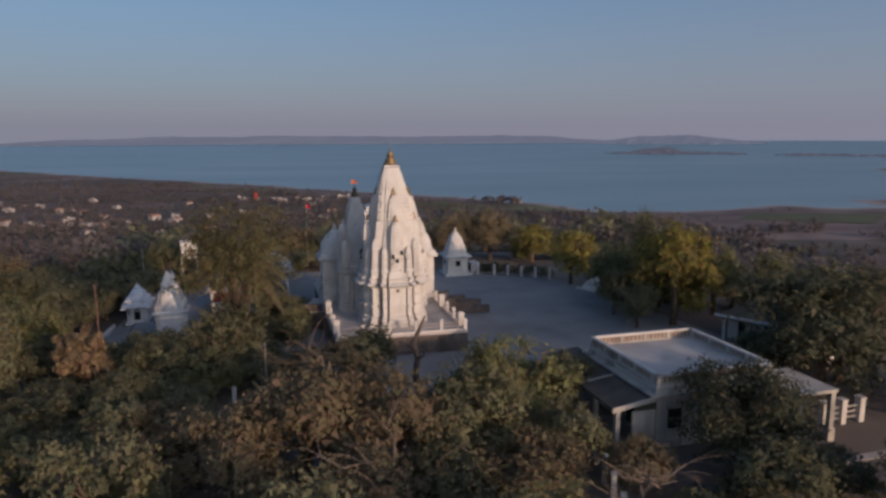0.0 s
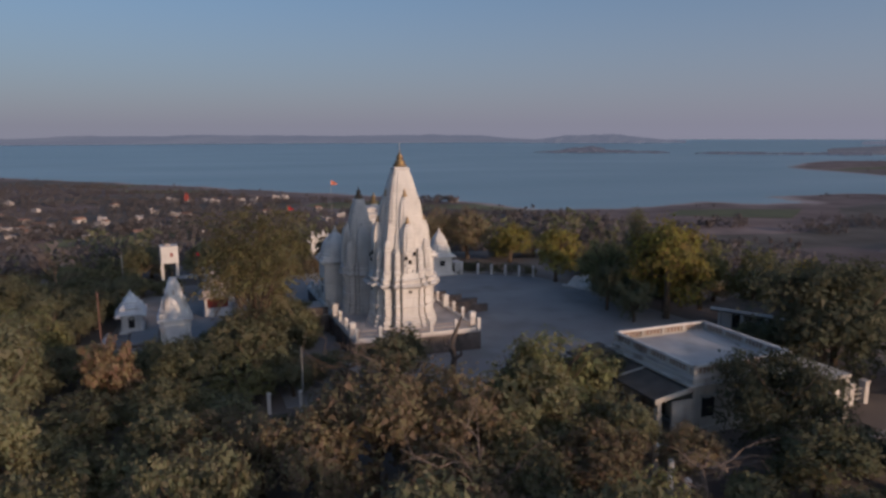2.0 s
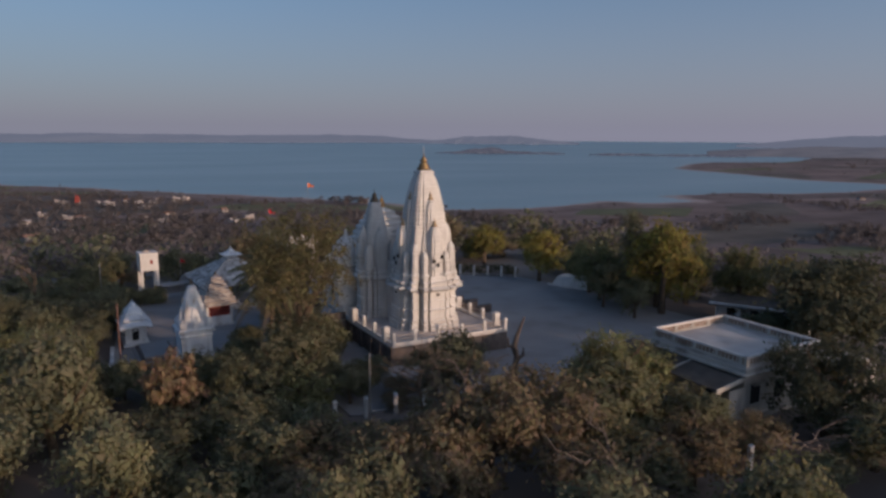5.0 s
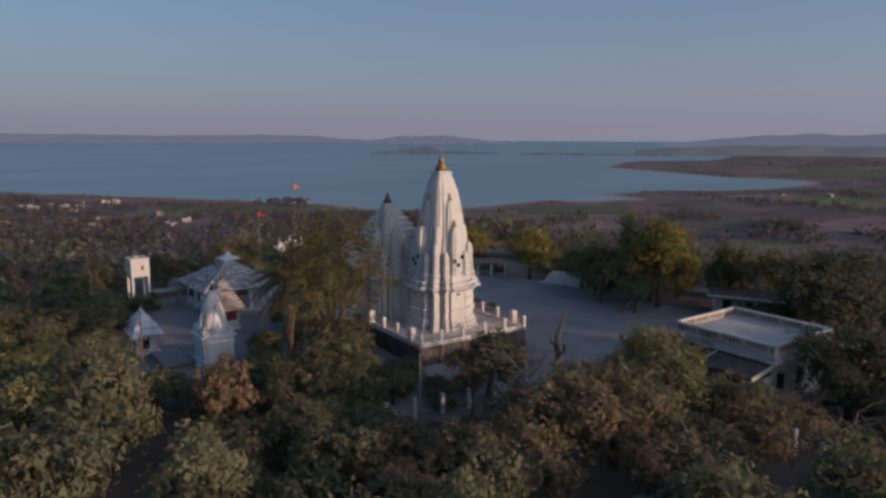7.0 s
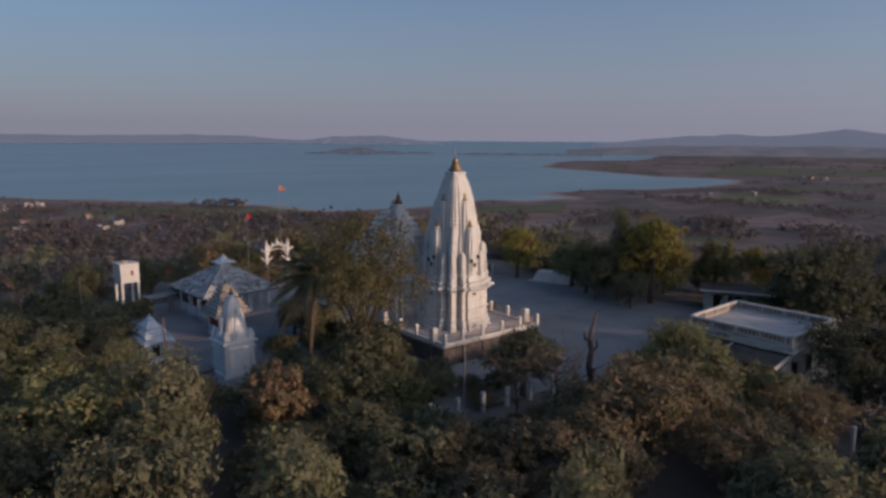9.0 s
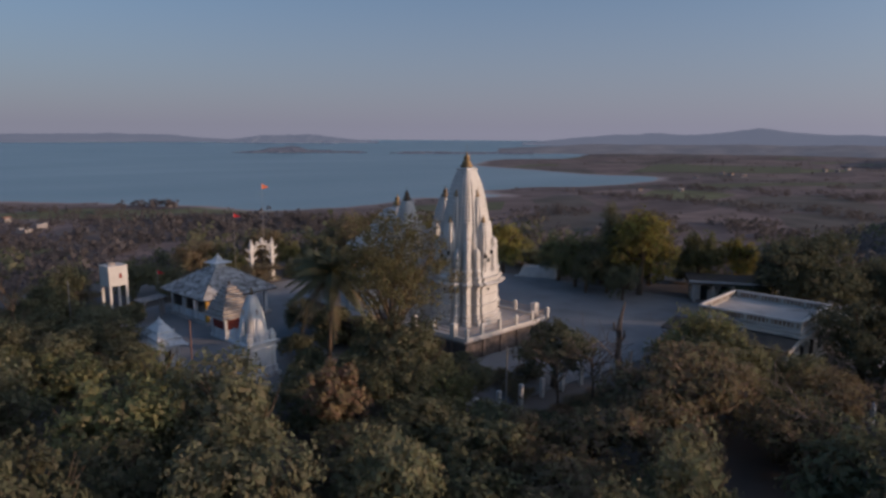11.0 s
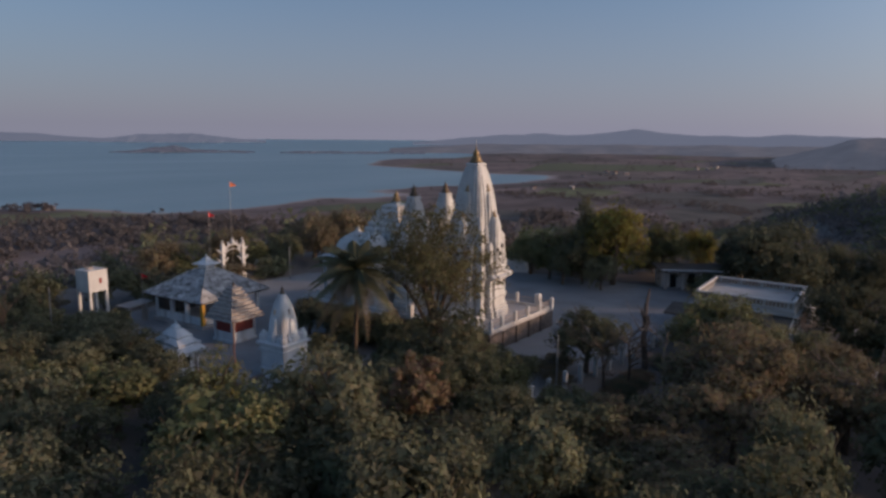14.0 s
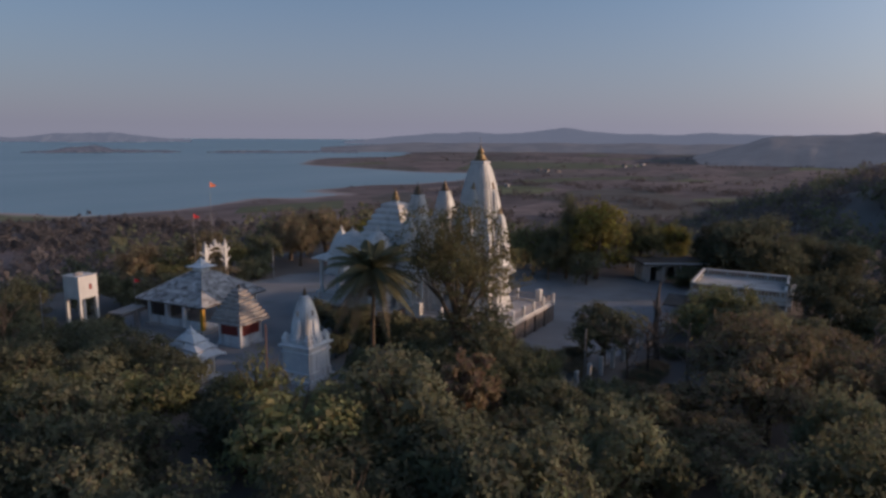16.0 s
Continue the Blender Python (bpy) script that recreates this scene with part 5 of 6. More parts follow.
def tree_kind(seed, h, rx, zc, rz, clumps, per, leaf, material, lobes=6, trunk_r=0.28, count=6):
    """Trunk and crown meshes of one kind of tree."""
    rs = np.random.RandomState(seed)
    cen, rad = crown_centres(rs, rx, rz, zc, lobes, clumps)
    co, q = leaf_cloud(rs, cen, rad, per, leaf)
    # broader sprays inside close the crown
    mid = cen.mean(0)
    co2, q2 = leaf_cloud(rs, mid + (cen - mid) * 0.86, rad, 3, leaf * 2.1)
    co, q = np.concatenate([co, co2]), np.concatenate([q, q2 + len(co)])
    tall, wide = np.percentile(co[:, 2], 99.7), np.percentile(np.hypot(co[:, 0], co[:, 1]), 96)
    return limbs(rs, h, rx, zc, trunk_r, count).mesh("trunk", BARK), quads("crown", co, q, material), tall, wide


KINDS = {
    "green": [tree_kind(s, 8.5, 3.9, 4.7, 3.9, 285, 17, 0.15, LEAF_GREEN, lobes=8) for s in (1, 2)],
    "dark": [tree_kind(s, 8.0, 3.9, 4.3, 3.9, 285, 17, 0.15, LEAF_DARK, lobes=8) for s in (3, 4, 13)],
    "deep": [tree_kind(s, 8.0, 3.9, 4.3, 3.9, 285, 17, 0.15, LEAF_DEEP, lobes=9) for s in (23, 24)],
    "black": [tree_kind(s, 8.0, 3.9, 4.2, 3.9, 430, 19, 0.115, LEAF_BLACK, lobes=10) for s in (33, 34)],
    "gold": [tree_kind(s, 8.5, 3.8, 4.7, 3.9, 285, 17, 0.15, LEAF_GOLD, lobes=8) for s in (5, 6)],
    "dry": [tree_kind(s, 7.5, 4.0, 4.1, 3.6, 300, 17, 0.14, LEAF_DRY, lobes=9) for s in (7, 8)],
    "shrub": [tree_kind(s, 2.6, 2.3, 1.25, 1.5, 190, 16, 0.12, LEAF_DARK, lobes=8, trunk_r=0.07) for s in (14, 15)],
    "rust": [tree_kind(9, 6.5, 2.4, 3.6, 3.0, 80, 34, 0.17, LEAF_RUST)],
}
TREE_WORDS = {"black": "broad blackish-green evergreen with closed crown", "deep": "very dark dense round-crowned tree", "green": "broad olive-green tree on the hill", "dark": "dense dark green tree in shade", "gold": "leafy tree with crown coloured sunlit gold",
              "dry": "dry brown-leaved tree with twiggy crown", "rust": "small rusty-leaved tree on the slope", "shrub": "dense dark green shrub near the yard"}
proto = {}


def plant(kind, x, y, top, width, turn=None, label="", which=None):
    """A tree whose crown reaches the height top and is so many metres wide."""
    rs = plant.rs
    if kind in ("dark", "green") and top - ground_z(x, y) < 4.3:
        kind = "shrub"
    i = rs.randint(len(KINDS[kind])) if which is None else which
    trunk, crown, tall, wide = KINDS[kind][i]
    z = ground_z(x, y)
    sz, sw = (top - z) / tall, width / (2.0 * wide)
    m = pose(x, y, z, 0, 0, rs.rand() * 360 if turn is None else turn) @ Matrix.Diagonal((sw, sw, sz, 1))
    if (kind, i) not in proto:
        t = thing("tree", m, label or TREE_WORDS[kind], "tree", "trees on the hill")
        part("trunk", trunk, BARK, t)
        part("crown", crown, LEAF_GREEN, t)
        proto[kind, i] = t
        return t
    t = copy_thing(proto[kind, i], m)
    t.scale = (sw, sw, sz)
    if label:
        tagged(t, label)
    return t


plant.rs = np.random.RandomState(77)

# trees that stand out by themselves, and four added to block the low sun
NAMED = [
    ("gold", 43.4, 70.6, 12.5, 10.4, "large rounded tree with golden sunlit crown"), ("gold", 45.5, 74.0, 11.0, 7.5, ""),
    ("dark", 38.4, 76.4, 6.4, 5.0, ""), ("dark", 38.6, 70.2, 5.2, 5.0, ""), ("green", 40.5, 80.0, 8.7, 7.0, ""), ("green", 42.0, 84.5, 8.0, 6.5, ""), ("gold", 39.6, 94.4, 8.3, 7.4, "rounded yellow-green tree beside the courtyard"),
    ("dark", 46.0, 79.0, 8.0, 7.0, ""), ("green", 53.0, 66.5, 9.0, 7.0, ""), ("gold", 57.5, 62.5, 8.0, 6.0, ""), ("green", 50.5, 73.5, 9.0, 7.0, ""),
    ("black", 45.0, 48.0, 11.4, 13.0, "very large dark tree beside the low building"), ("black", 49.0, 50.5, 10.0, 8.0, ""), ("black", 52.0, 38.0, 8.0, 8.0, ""), ("black", 52.5, 43.5, 8.5, 8.0, ""),
    # added to shade hostel: (41.5, 29.5), (37.6, 28.0); courtyard: (50.0, 53.5), (56.0, 55.5)
    ("black", 30.7, 37.4, 7.2, 9.0, "dark leafy tree in front of the hostel"), ("deep", 34.6, 33.6, 2.4, 5.0, ""), ("black", 41.5, 29.5, 8.0, 9.0, ""), ("deep", 37.6, 28.0, 5.5, 8.0, ""), ("dark", 29.4, 32.4, 4.0, 7.5, ""), ("dark", 24.6, 32.5, 0.8, 4.5, "low scrub beside the path"), ("dry", 17.6, 29.0, 2.0, 5.0, ""), ("black", 50.0, 53.5, 9.0, 7.0, ""), ("black", 56.0, 55.5, 9.0, 7.5, ""), ("dark", -1.2, 71.5, 3.4, 4.6, ""), ("dark", -1.4, 76.4, 3.4, 4.8, ""), ("dark", -1.0, 81.5, 3.0, 4.4, ""), ("dark", -10.2, 72.6, 2.6, 4.2, ""),
    ("dry", 0.6, 40.0, 8.4, 10.0, "large dry brown tree below the terrace"), ("dry", -3.4, 38.6, 5.8, 7.0, ""), ("green", 16.6, 47.0, 7.0, 10.0, "olive tree below the courtyard wall"), ("dark", 21.2, 48.6, 5.0, 5.6, ""), ("dark", 12.6, 42.0, 6.6, 8.6, ""), ("dry", 6.6, 41.0, 7.0, 9.0, ""), ("deep", 4.9, 54.8, 5.8, 7.4, "dark leafy tree among the posts"), ("dark", 18.6, 40.4, 4.4, 6.5, ""), ("dry", 22.6, 37.0, 2.6, 5.5, ""), ("dark", -4.4, 46.4, 2.4, 6.0, ""), ("dry", 14.6, 35.6, 4.4, 8.0, ""), ("dark", 9.0, 34.6, 4.4, 7.6, ""),
    ("deep", -7.0, 61.6, 7.2, 9.0, "dense dark tree under the tall tree"), ("dark", -4.8, 61.4, 4.2, 4.6, ""), ("dark", -12.4, 62.5, 4.8, 5.5, ""),
    ("rust", -17.3, 56.2, 6.9, 4.6, "small rusty-leaved tree on the slope"), ("dry", 33.0, 118.0, 9.5, 9.0, ""), ("dry", 28.0, 122.0, 9.0, 9.0, ""), ("gold", 39.0, 112.0, 7.0, 8.0, ""), ("dry", 24.5, 116.0, 8.0, 7.0, ""),
    ("green", -30.5, 75.0, 5.8, 7.0, ""), ("green", -31.0, 60.0, 8.0, 8.0, "yellow-green tree on the slope"), ("gold", -27.4, 67.4, 4.6, 6.0, ""), ("green", -35.0, 82.0, 5.4, 7.0, ""), ("dark", -28.5, 81.0, 3.6, 6.0, ""),
    ("green", 2.0, 119.0, 6.0, 6.5, ""), ("dry", -2.0, 121.5, 6.5, 7.0, ""), ("green", 14.0, 121.0, 6.2, 6.5, ""), ("dark", 18.5, 117.5, 6.0, 6.0, ""), ("dry", 10.5, 123.0, 7.0, 7.0, ""),
    ("dark", -10.0, 112.5, 5.0, 6.5, ""), ("dark", -22.5, 111.5, 6.5, 7.0, ""), ("dark", -13.5, 114.0, 5.5, 6.0, ""), ("dark", -27.5, 98.0, 4.4, 6.5, ""), ("dark", -27.0, 90.5, 3.4, 6.0, ""), ("dark", -27.0, 105.0, 5.5, 6.5, ""),
    ("dark", -21.0, 66.2, 3.6, 6.0, ""), ("dark", -21.0, 102.6, 2.6, 5.0, ""), ("dark", -17.2, 103.2, 2.2, 4.0, ""), ("dark", -24.0, 106.0, 3.4, 5.0, ""), ("dark", -10.4, 53.4, 3.0, 4.6, ""), ("dark", -12.0, 57.0, 5.4, 6.4, ""), ("green", -7.6, 56.0, 4.6, 6.0, ""),  ("dark", -15.0, 65.0, 4.2, 5.5, ""),
    ("dark", -6.6, 68.6, 3.6, 5.0, ""), ("dark", -4.4, 77.6, 2.6, 4.0, "low dark shrub beside the palm"), ("dark", -8.6, 77.6, 2.4, 3.6, ""), ("dark", -2.4, 72.6, 3.0, 4.0, ""), ("dark", -17.0, 61.0, 4.2, 6.0, ""), ("dark", -13.6, 51.6, 4.6, 6.5, ""), ("dark", -8.6, 49.6, 3.6, 5.6, ""),
]
NAMED += [("deep", -23.6, 92.0, 4.6, 6.0, ""), ("deep", -24.4, 86.6, 4.8, 6.4, ""), ("deep", -22.6, 97.6, 4.0, 5.4, ""), ("deep", -25.0, 80.4, 4.2, 6.0, ""), ("deep", -21.6, 91.0, 2.4, 3.6, ""), ("deep", -3.6, 79.6, 4.4, 5.0, ""), ("deep", -4.2, 84.6, 4.4, 4.8, ""), ("dry", -9.4, 44.6, 4.4, 7.4, ""), ("dry", -6.4, 42.0, 5.0, 7.0, ""), ("dark", -12.8, 47.4, 4.4, 6.6, ""), ("dry", -11.6, 40.0, 3.6, 6.6, ""), ("dark", -16.4, 43.4, 3.4, 6.6, ""), ("green", 13.6, 44.4, 7.6, 6.0, ""),
          ("green", -25.6, 69.6, 6.8, 5.2, "olive tree beside the shrine yard"),
          ("deep", -26.5, 72.5, 4.0, 6.5, ""), ("deep", -29.6, 66.5, 5.4, 7.0, ""), ("deep", -24.6, 67.0, 3.4, 6.0, ""), ("deep", -24.0, 61.5, 4.6, 6.5, ""),
          ("deep", 0.2, 62.6, 2.2, 4.4, "low dark shrub beside the fence"), ("deep", -3.2, 57.6, 3.4, 5.0, ""), ("dry", 1.6, 58.4, 1.6, 3.2, ""), ("deep", -1.4, 59.6, 2.0, 3.8, ""), ("dry", 4.4, 57.6, 1.5, 3.4, ""), ("deep", -3.8, 64.4, 2.6, 4.6, ""), ("dry", 0.4, 55.4, 1.4, 3.4, "")]
low_rs = np.random.RandomState(91)
NAMED += [(("dry", "deep", "rust", "deep")[i % 4], -10.5 + 1.75 * i, 48.4 + 2.6 * low_rs.rand(), 0.4 + 0.8 * low_rs.rand(), 3.0 + 1.4 * low_rs.rand(), "low twiggy brush below the fence") for i in range(14) if not 7 < -10.5 + 1.75 * i < 12]
for kind, x, y, top, width, label in NAMED:
    plant(kind, x, y, top, width, label=label)

# the woods on the slopes, near enough to be told apart
rs = np.random.RandomState(5)
spots = [(n[1], n[2], n[4] * 0.36) for n in NAMED]
planted = 0
for _ in range(20000):
    if planted >= 195:
        break
    x, y = rs.uniform(-78, 60), rs.uniform(2, 118)
    inside = -23.5 < x < 46 and 53 < y < 113 or 17 < x < 46 and 37 < y < 66 or 16.5 < x < 25 and 29 < y < 44 or 33 < x < 50 and 24 < y < 42
    if inside or (y < 53 and abs(x - 2) < 13 and y > 46):
        continue
    if any(math.hypot(x - a, y - b) < c + 1.55 for a, b, c in spots):
        continue
    z = ground_z(x, y)
    kind = ("dark", "dry", "dark", "dry", "green", "deep", "gold")[rs.randint(7)]
    if abs(x + 2) < 8 and y < 46:
        kind = ("dry", "dry", "dry", "green", "dark")[rs.randint(5)]
    # left slope: darker kinds put its shade into the leaf colour
    if x < -22 and kind in ("dry", "dark"):
        kind = "deep"
    if kind == "gold" and x > -29:
        kind = "dark"
    # darker kinds again, shade coloured in below the yard
    if -22 < x < -9 and y < 60:
        kind = ("deep", "dark", "dark")[rs.randint(3)]
    if y > 100:
        kind = ("dry", "dark", "dry", "green")[rs.randint(4)]
    width = rs.uniform(6.2, 8.8)
    top = z + rs.uniform(6.5, 9.5)
    # tops capped to fit the camera's view over the woods to the yard
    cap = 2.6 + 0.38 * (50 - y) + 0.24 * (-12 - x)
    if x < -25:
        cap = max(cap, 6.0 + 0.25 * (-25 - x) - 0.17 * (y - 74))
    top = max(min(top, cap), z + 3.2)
    spots.append((x, y, width * 0.33))
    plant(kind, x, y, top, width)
    planted += 1

# the tall airy tree with open limbs
rs = np.random.RandomState(31)
tall = thing("tall_tree", pose(-5.9, 64.8, 0), "tall airy tree with open limbs and fading leaves", "tree")
part("trunk", limbs(rs, 16.2, 5.6, 10.8, 0.38, 10, 0.02), BARK, tall)
cen, rad = crown_centres(rs, 6.4, 5.4, 11.4, 17, 430)
co, q = leaf_cloud(rs, cen, rad * 0.78, 34, 0.13, 0.7)
part("crown", quads("crown", co, q, leaf_mat("fading_olive_leaf", (0.195, 0.17, 0.085), (0.135, 0.125, 0.07))), LEAF_GREEN, tall)

# clipped hedge behind the posts at the head of the courtyard
rs = np.random.RandomState(35)
hedge = thing("hedge", pose(0, 0, 0), "dense dark hedge along the row of posts", "hedge")
u = rs.rand(240)
hx_, hy_ = np.interp(u, [0, 0.5, 1], [25.5, 31.0, 38.6]), np.interp(u, [0, 0.5, 1], [105.9, 104.9, 99.6])
co, q = leaf_cloud(rs, np.stack([hx_ + rs.normal(size=240) * 0.35, hy_ + rs.normal(size=240) * 0.45, 0.25 + 1.35 * rs.rand(240)], 1), 0.45, 22, 0.13, up=True)
part("foliage", quads("foliage", co, q, LEAF_DEEP), LEAF_DEEP, hedge)
for i in range(7):
    part("stem", Shape().tube([(25.8 + 1.95 * i, 105.8 - 0.03 * i * i * 4, -0.3), (25.8 + 1.95 * i, 105.8 - 0.03 * i * i * 4, 1.2)], [0.06, 0.03], 5), BARK, hedge)

# columnar dark tree
rs = np.random.RandomState(41)
col = thing("columnar_tree", pose(40.8, 74.4, 0), "dark columnar evergreen standing above its neighbours", "tree")
part("trunk", Shape().tube([(0, 0, -0.5), (0, 0, 6), (0, 0, 12.8)], [0.25, 0.18, 0.05], 7), BARK, col)
cc = [(rs.normal() * 0.55, rs.normal() * 0.55, z) for z in np.linspace(1.5, 13.0, 70)] + [(1.3 + rs.normal() * 0.4, rs.normal() * 0.4, z) for z in np.linspace(1.5, 11.8, 46)]
co, q = leaf_cloud(rs, np.array(cc), 0.8, 60, 0.15, 1.2)
part("crown", quads("crown", co, q, LEAF_DEEP), LEAF_DARK, col)

# coconut palm
rs = np.random.RandomState(51)
palm = thing("coconut_palm", pose(-6.2, 74.6, 0), "coconut palm with drooping fronds among the shrubs", "palm")
part("trunk", Shape().tube([(-0.9, -0.6, -0.3), (-0.6, -0.4, 3.0), (-0.1, -0.1, 6.0), (0.3, 0.4, 9.1)], [0.26, 0.2, 0.17, 0.15], 8), BARK, palm)
for i in range(44):
    a = 2.4 * i + rs.rand() * 0.3
    up = 1.5 - 2.3 * (i / 44.0) + rs.normal() * 0.1
    ln = 4.7 + rs.rand() * 0.9
    pts = []
    for k in range(9):
        u = k / 8
        r = ln * u * math.cos(up * 0.75)
        z = 9.0 + ln * (u * math.sin(up) - 0.5 * u * u)
        pts.append(Vector((0.3 + r * math.cos(a), 0.4 + r * math.sin(a), z)))
    sh = Shape().tube([tuple(p) for p in pts], [0.05 * (1 - 0.8 * k / 8) + 0.008 for k in range(9)], 4)
    for k in range(1, 32):
        u = k / 32
        j = min(int(u * 8), 7)
        p = pts[j].lerp(pts[j + 1], u * 8 - j)
        d = (pts[j + 1] - pts[j]).normalized()
        side = d.cross(Vector((0, 0, 1))).normalized()
        long = 1.05 * math.sin(math.pi * min(1, 0.14 + u * 0.86)) + 0.15
        for s in (-1, 1):
            out_ = side * s * long * 0.75 + d * 0.4 * long + Vector((0, 0, -0.4 * long - 0.1 * rs.rand()))
            sh.add([tuple(p - d * 0.08), tuple(p + d * 0.08), tuple(p + out_ * 0.6 + d * 0.07), tuple(p + out_), tuple(p + out_ * 0.6 - d * 0.06)], [(0, 1, 2, 3, 4)])
    part("frond", sh, LEAF_DARK if i < 37 else LEAF_DRY, palm)

# bare trees


def bare_tree(x, y, h, spread, material, label, seed, thick=0.2, forks=7, z0=None):
    rs = np.random.RandomState(seed)
    z = ground_z(x, y) if z0 is None else z0
    t = thing("bare_tree", pose(x, y, z), label, "tree")
    part("trunk", Shape().tube([(0, 0, -0.6), (0.15, 0.1, h * 0.35), (-0.1, 0.2, h * 0.7), (0.2, 0.1, h)], [thick, thick * 0.8, thick * 0.6, thick * 0.3], 7), material, t)
    for i in range(forks):
        a, s = rs.rand() * 6.28, h * (0.3 + 0.6 * rs.rand())
        l = spread * (0.5 + 0.7 * rs.rand())
        p = [(0, 0.1, s), (0.4 * l * math.cos(a), 0.4 * l * math.sin(a), s + 0.15 * h), (0.75 * l * math.cos(a + 0.3), 0.75 * l * math.sin(a + 0.3), s + 0.2 * h),
             (l * math.cos(a), l * math.sin(a), s + h * (0.25 + 0.25 * rs.rand()))]
        sh = Shape().tube(p, [thick * 0.5, thick * 0.35, thick * 0.22, 0.02], 5)
        for j in range(5):
            b, q0 = a + rs.normal(), p[1 + j % 3]
            sh.tube([q0, (q0[0] + 0.3 * l * math.cos(b), q0[1] + 0.3 * l * math.sin(b), q0[2] + 0.12 * h), (q0[0] + 0.55 * l * math.cos(b), q0[1] + 0.55 * l * math.sin(b), q0[2] + 0.3 * h * rs.rand())],
                    [thick * 0.2, thick * 0.12, 0.012], 4)
        part("limb", sh, material, t)
    return t


snag = thing("dead_snag", pose(9.1, 51.0, -0.3), "charred dead trunk with broken stubs by the wall", "dead tree")
part("trunk", Shape().tube([(0.9, 0, -1.2), (0.8, 0, 1.0), (0.35, 0.1, 3.2), (0.55, 0.1, 4.7), (0.2, 0, 5.7), (0.55, 0.1, 6.7), (1.2, 0.1, 8.2)], [0.36, 0.3, 0.3, 0.24, 0.28, 0.18, 0.07], 7), SNAG, snag)
for p in ([(0.2, 0, 5.7), (-0.3, 0.1, 5.8), (-0.35, 0.2, 6.5)], [(0.55, 0.0, 4.6), (1.05, -0.1, 4.9), (1.1, 0, 5.5)], [(0.6, 0, 2.2), (1.2, 0.2, 2.8)]):
    part("stub", Shape().tube(p, [0.18, 0.13, 0.07][:len(p)], 6), SNAG, snag)
bare_tree(20.5, 32.5, 4.6, 3.6, DEADWOOD, "bleached bare tree with crooked limbs", 3, 0.16, 7)
bare_tree(0.6, 50.8, 5.2, 3.4, BARK, "twiggy leafless tree by the posts", 8, 0.13, 11)
bare_tree(4.6, 50.2, 5.4, 3.2, BARK, "twiggy leafless tree by the posts", 9, 0.13, 11)
bare_tree(2.2, 46.0, 6.6, 3.2, DEADWOOD, "slender bleached bare tree", 10, 0.14, 8)
bare_tree(5.6, 33.2, 6.4, 3.6, DEADWOOD, "pale crooked tree among dry bushes", 14, 0.15, 8)
bare_tree(-30.5, 96.5, 7.0, 2.4, BARK, "thin leafless tree on the slope", 12, 0.12, 8)

# ---------------------------------------------------------------- woods further off, scrub on the plain


def woods(name, spots_xyz, sizes, per, blade, clumps, material, label, seed):
    """Many small trees in one mesh: each a few clumps of blades on an uneven crown."""
    rs = np.random.RandomState(seed)
    spots_xyz, sizes = np.asarray(spots_xyz), np.asarray(sizes)
    n = len(spots_xyz)
    off = rs.normal(size=(n, clumps, 3)) * np.array([0.36, 0.36, 0.24]) + np.array([0, 0, 0.62])
    cen = spots_xyz[:, None, :] + off * sizes[:, None, None]
    rad = np.repeat(sizes * 0.3, clumps)
    cen = cen.reshape(-1, 3)
    co, q = leaf_cloud(rs, cen, rad, per, 1.0, up=True)
    big = np.repeat(np.repeat(sizes, clumps * per), 3)[:, None]
    mid = co.reshape(-1, 3, 3).mean(1).repeat(3, 0)
    co = mid + (co - mid) * blade * big
    return tagged(new(name, quads(name, co, q, material)), label, "woods", kind="stuff")


rs = np.random.RandomState(9)
N = 15000
px, py = rs.uniform(-190, 330, N), rs.uniform(-90, 330, N)
hz = height(px, py)
slope = (hz < -4) & (hz > -59) | ((py > 118) & (hz <= -1)) | (px > 62) & (hz > -59)
slope &= ~((px > -78) & (px < 64) & (py > -20) & (py < 150) & (hz > -9) & (py < 118))
eye = np.array([[1.8 - 60 * k, -2.8 + 35 * k * k] for k in np.linspace(0, 1, 12)])
far = np.min(np.hypot(px[:, None] - eye[:, 0], py[:, None] - eye[:, 1]), 1) > 22
pick = np.where(slope & far)[0][:4200]
half = len(pick) // 3
sp = np.stack([px, py, hz - 0.4], 1)
woods("slope_woods_green", sp[pick[:half]], rs.uniform(4.5, 8.0, half), 11, 0.1, 10, LEAF_DEEP, "dense dark woods on the hill slopes", 1)
woods("slope_woods_brown", sp[pick[half:]], rs.uniform(4.0, 7.0, len(pick) - half), 11, 0.095, 9, SCRUB, "dry brown scrub woods on the hill slopes", 2)

N = 60000
rad, ang = np.sqrt(rs.uniform(170 ** 2, 2600 ** 2, N)), np.radians(rs.uniform(-40, 105, N))
rad = np.where(rs.rand(N) < 0.55, rs.uniform(170, 1200, N), rad)
px, py = HX + rad * np.sin(ang), HY + rad * np.cos(ang)
sd = shore_distance(px, py)
dens = wave_noise(px, py, 260, 14, 4) + 0.5 * wave_noise(px, py, 70, 15, 3)
left = smooth(0.95, 0.45, np.radians(0) + ang)         # villages and hedges lie on this side, open fields on the other
want = dens > 0.35 - 0.75 * left + 0.5 * (rad > 1500)
green_field = (px > 380) & (px < 590) & (py > 525) & (py < 650)
ok = np.where((sd > 34 + 70 * (rs.rand(N) < 0.93)) & want & (height(px, py) < -50) & ~green_field)[0][:12000]
woods("plain_scrub", np.stack([px, py, height(px, py) - 0.5], 1)[ok], rs.uniform(2.6, 5.6, len(ok)) * (1 + rad[ok] / 4000) * np.where(rad[ok] < 620, 1.45, 1.0), 12, 0.15, 3, PLAIN_SCRUB, "scattered trees and hedges over the plain", 3)

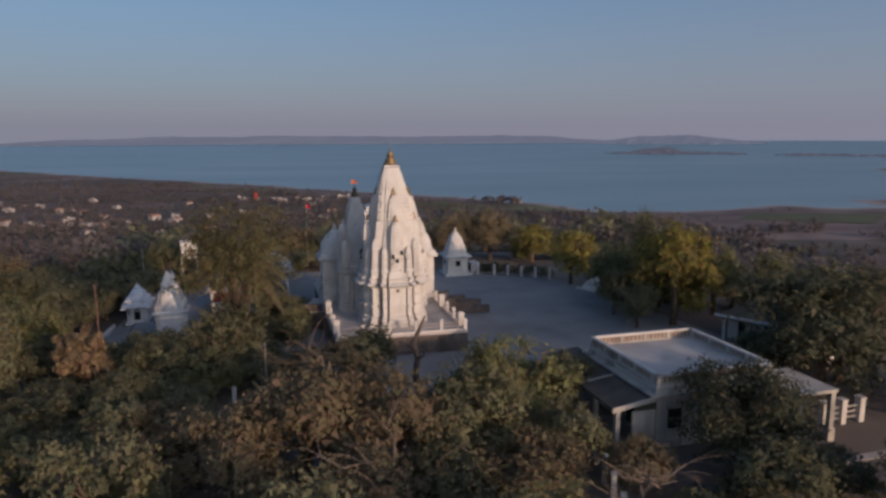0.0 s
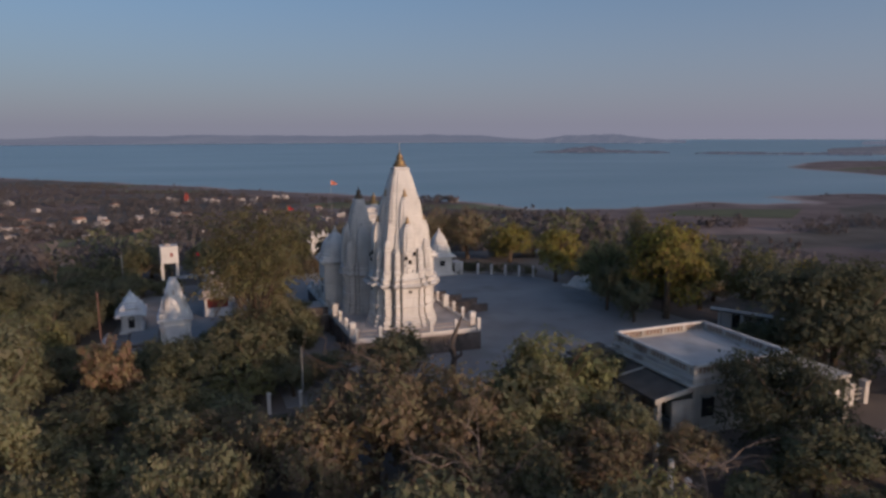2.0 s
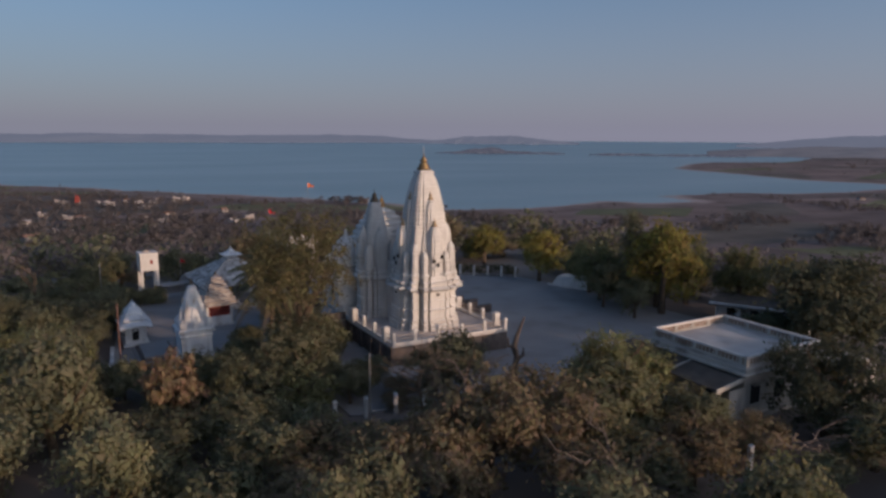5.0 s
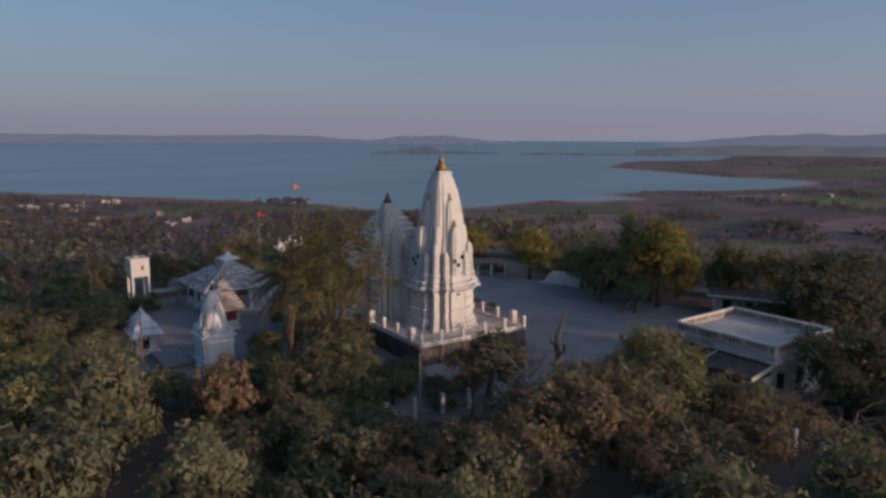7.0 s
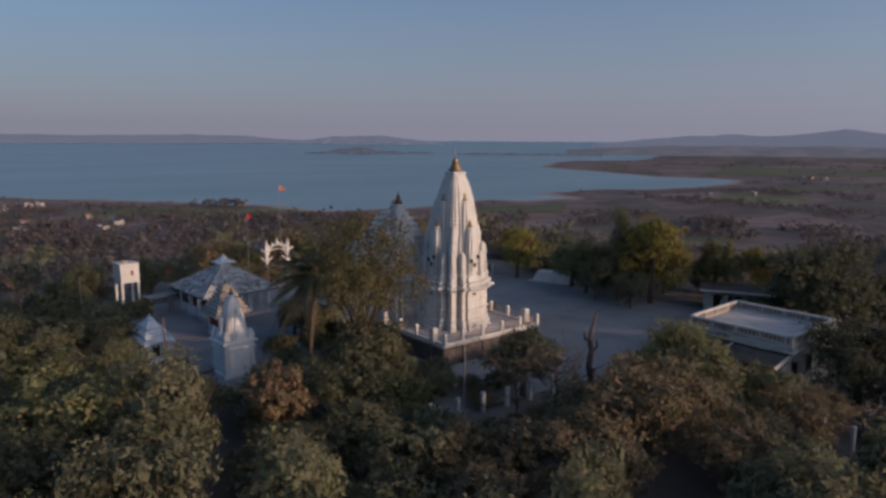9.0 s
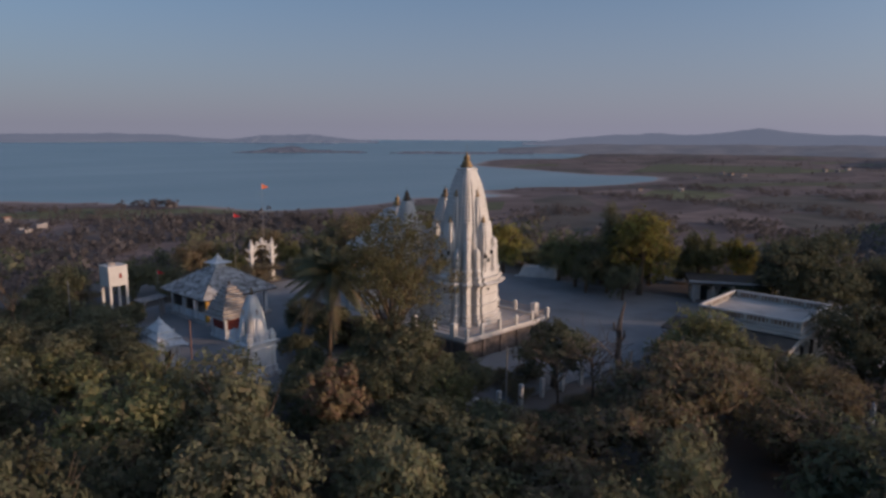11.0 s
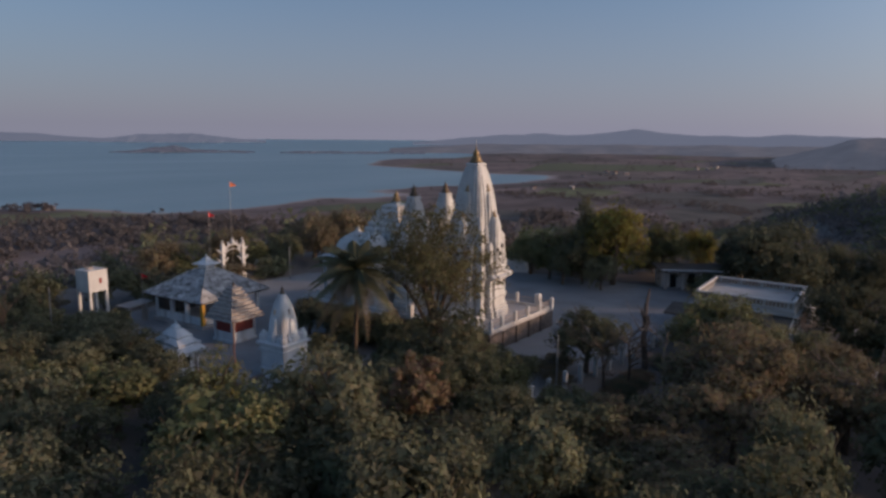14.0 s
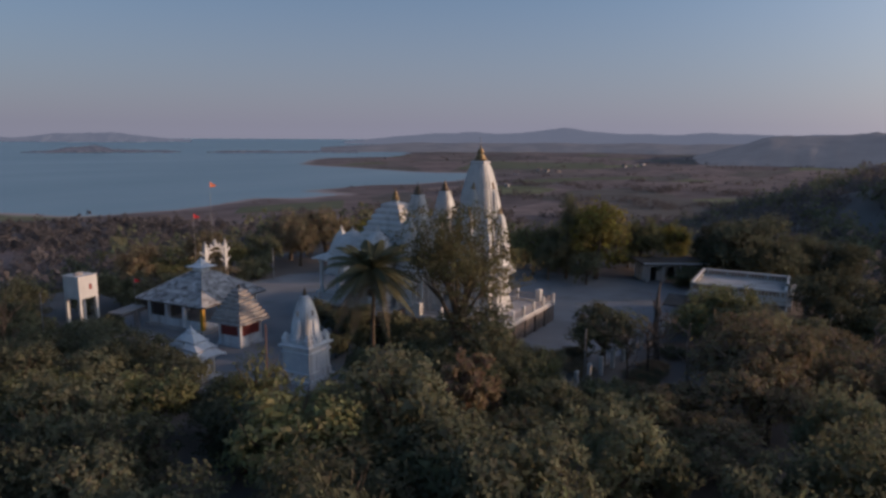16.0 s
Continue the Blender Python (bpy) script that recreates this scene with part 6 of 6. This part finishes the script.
rs = np.random.RandomState(29)
gx_, gy_ = 250 + rs.normal(size=26) * 26, 835 + rs.normal(size=26) * 14
dry_land = shore_distance(gx_, gy_) > 4
gx_, gy_ = gx_[dry_land], gy_[dry_land]
woods("shore_grove", np.stack([gx_, gy_, height(gx_, gy_) - 0.5], 1), rs.uniform(6.0, 10.0, len(gx_)), 26, 0.13, 8, SCRUB, "small grove of trees on the lake shore", 4)

# ---------------------------------------------------------------- villages on the plain


def house_meshes():
    wall = Shape().box(-0.5, -0.5, -1.5, 0.5, 0.5, 1.0).mesh("wall", HOUSE_W)
    gable = Shape().add([(-0.56, -0.58, 0.95), (0.56, -0.58, 0.95), (0.56, 0.58, 0.95), (-0.56, 0.58, 0.95), (-0.56, 0, 1.4), (0.56, 0, 1.4)],
                        [(0, 1, 5, 4), (2, 3, 4, 5), (0, 4, 3), (1, 2, 5), (3, 2, 1, 0)]).mesh("roof", HOUSE_R)
    flat = Shape().box(-0.53, -0.53, 1.0, 0.53, 0.53, 1.12).box(-0.5, 0.1, 1.12, -0.1, 0.5, 1.5).mesh("roof", HOUSE_W)
    door_ = Shape().box(-0.12, -0.515, -0.2, 0.06, -0.495, 0.55).mesh("door", VENT)
    win_ = Shape().box(0.2, -0.515, 0.2, 0.36, -0.495, 0.6).mesh("window", VENT)
    return wall, gable, flat, door_, win_


wall_m, gable_m, flat_m, door_m, win_m = house_meshes()


def house(x, y, w, d, h, turn, flat):
    hs = thing("village_house", pose(x, y, ground_z(x, y), 0, 0, turn) @ Matrix.Diagonal((w, d, h, 1)),
               "small whitewashed flat-roofed village house" if flat else "small whitewashed village house with clay tile roof", "house", "village houses")
    part("wall", wall_m, HOUSE_W, hs)
    part("roof", flat_m if flat else gable_m, HOUSE_W, hs)
    part("door", door_m, VENT, hs)
    part("window", win_m, VENT, hs)


rs = np.random.RandomState(19)
for cx, cy, sx_, sy_, n in ((-225, 668, 45, 28, 34), (-80, 665, 60, 40, 13), (-30, 890, 75, 30, 13), (-120, 800, 90, 60, 8), (80, 700, 80, 60, 6), (262, 842, 22, 10, 6), (-300, 840, 80, 50, 10),
                            (1360, 690, 60, 30, 5), (900, 560, 60, 30, 2), (1650, 640, 80, 40, 4)):
    for _ in range(n):
        x, y = cx + rs.normal() * sx_, cy + rs.normal() * sy_
        if shore_distance(np.array([x]), np.array([y]))[0] < 10:
            continue
        house(x, y, rs.uniform(6, 12), rs.uniform(5, 9), rs.uniform(2.6, 4.2), rs.uniform(0, 180), rs.rand() < 0.55)
spire_t = thing("village_temple", pose(-72, 890, ground_z(-72, 890)), "small red village temple spire far below", "temple")
part("spire", spire(small_ring, 0, 0, -1, 12, 3.4, 0.7, 10), RED, spire_t)

# ---------------------------------------------------------------- facing stones of the terrace wall
rs = np.random.RandomState(61)
stones = [Shape().box(-w, -0.05, 0.0, w, 0.03, 0.285, 0.0).mesh("stone", STONE) for w in (0.235, 0.26, 0.285)]
base = next(o for o in terrace.children if o.name.startswith("base"))
for (u0, v0), (u1, v1), most in ((EDGE[1], EDGE[2], 26), ((-7.05, 5.3), EDGE[1], 21)):
    length, ang = math.hypot(u1 - u0, v1 - v0), math.degrees(math.atan2(v1 - v0, u1 - u0))
    for row in range(6):
        k = most
        for i in range(k):
            d = (i + 0.5 + (0.25 if row % 2 else -0.05) * (0 < i < k - 1)) * length / k
            m = pose(u0 + (u1 - u0) * d / length, v0 + (v1 - v0) * d / length, 0.27 + row * 0.27, rs.normal() * 0.8, 0, ang + rs.normal() * 0.6)
            part("stone", stones[rs.randint(3)], STONE, base, at=m @ pose(0, -0.01 + rs.normal() * 0.012, 0) @ Matrix.Diagonal((length / k / 0.56, 1, 0.92, 1)))
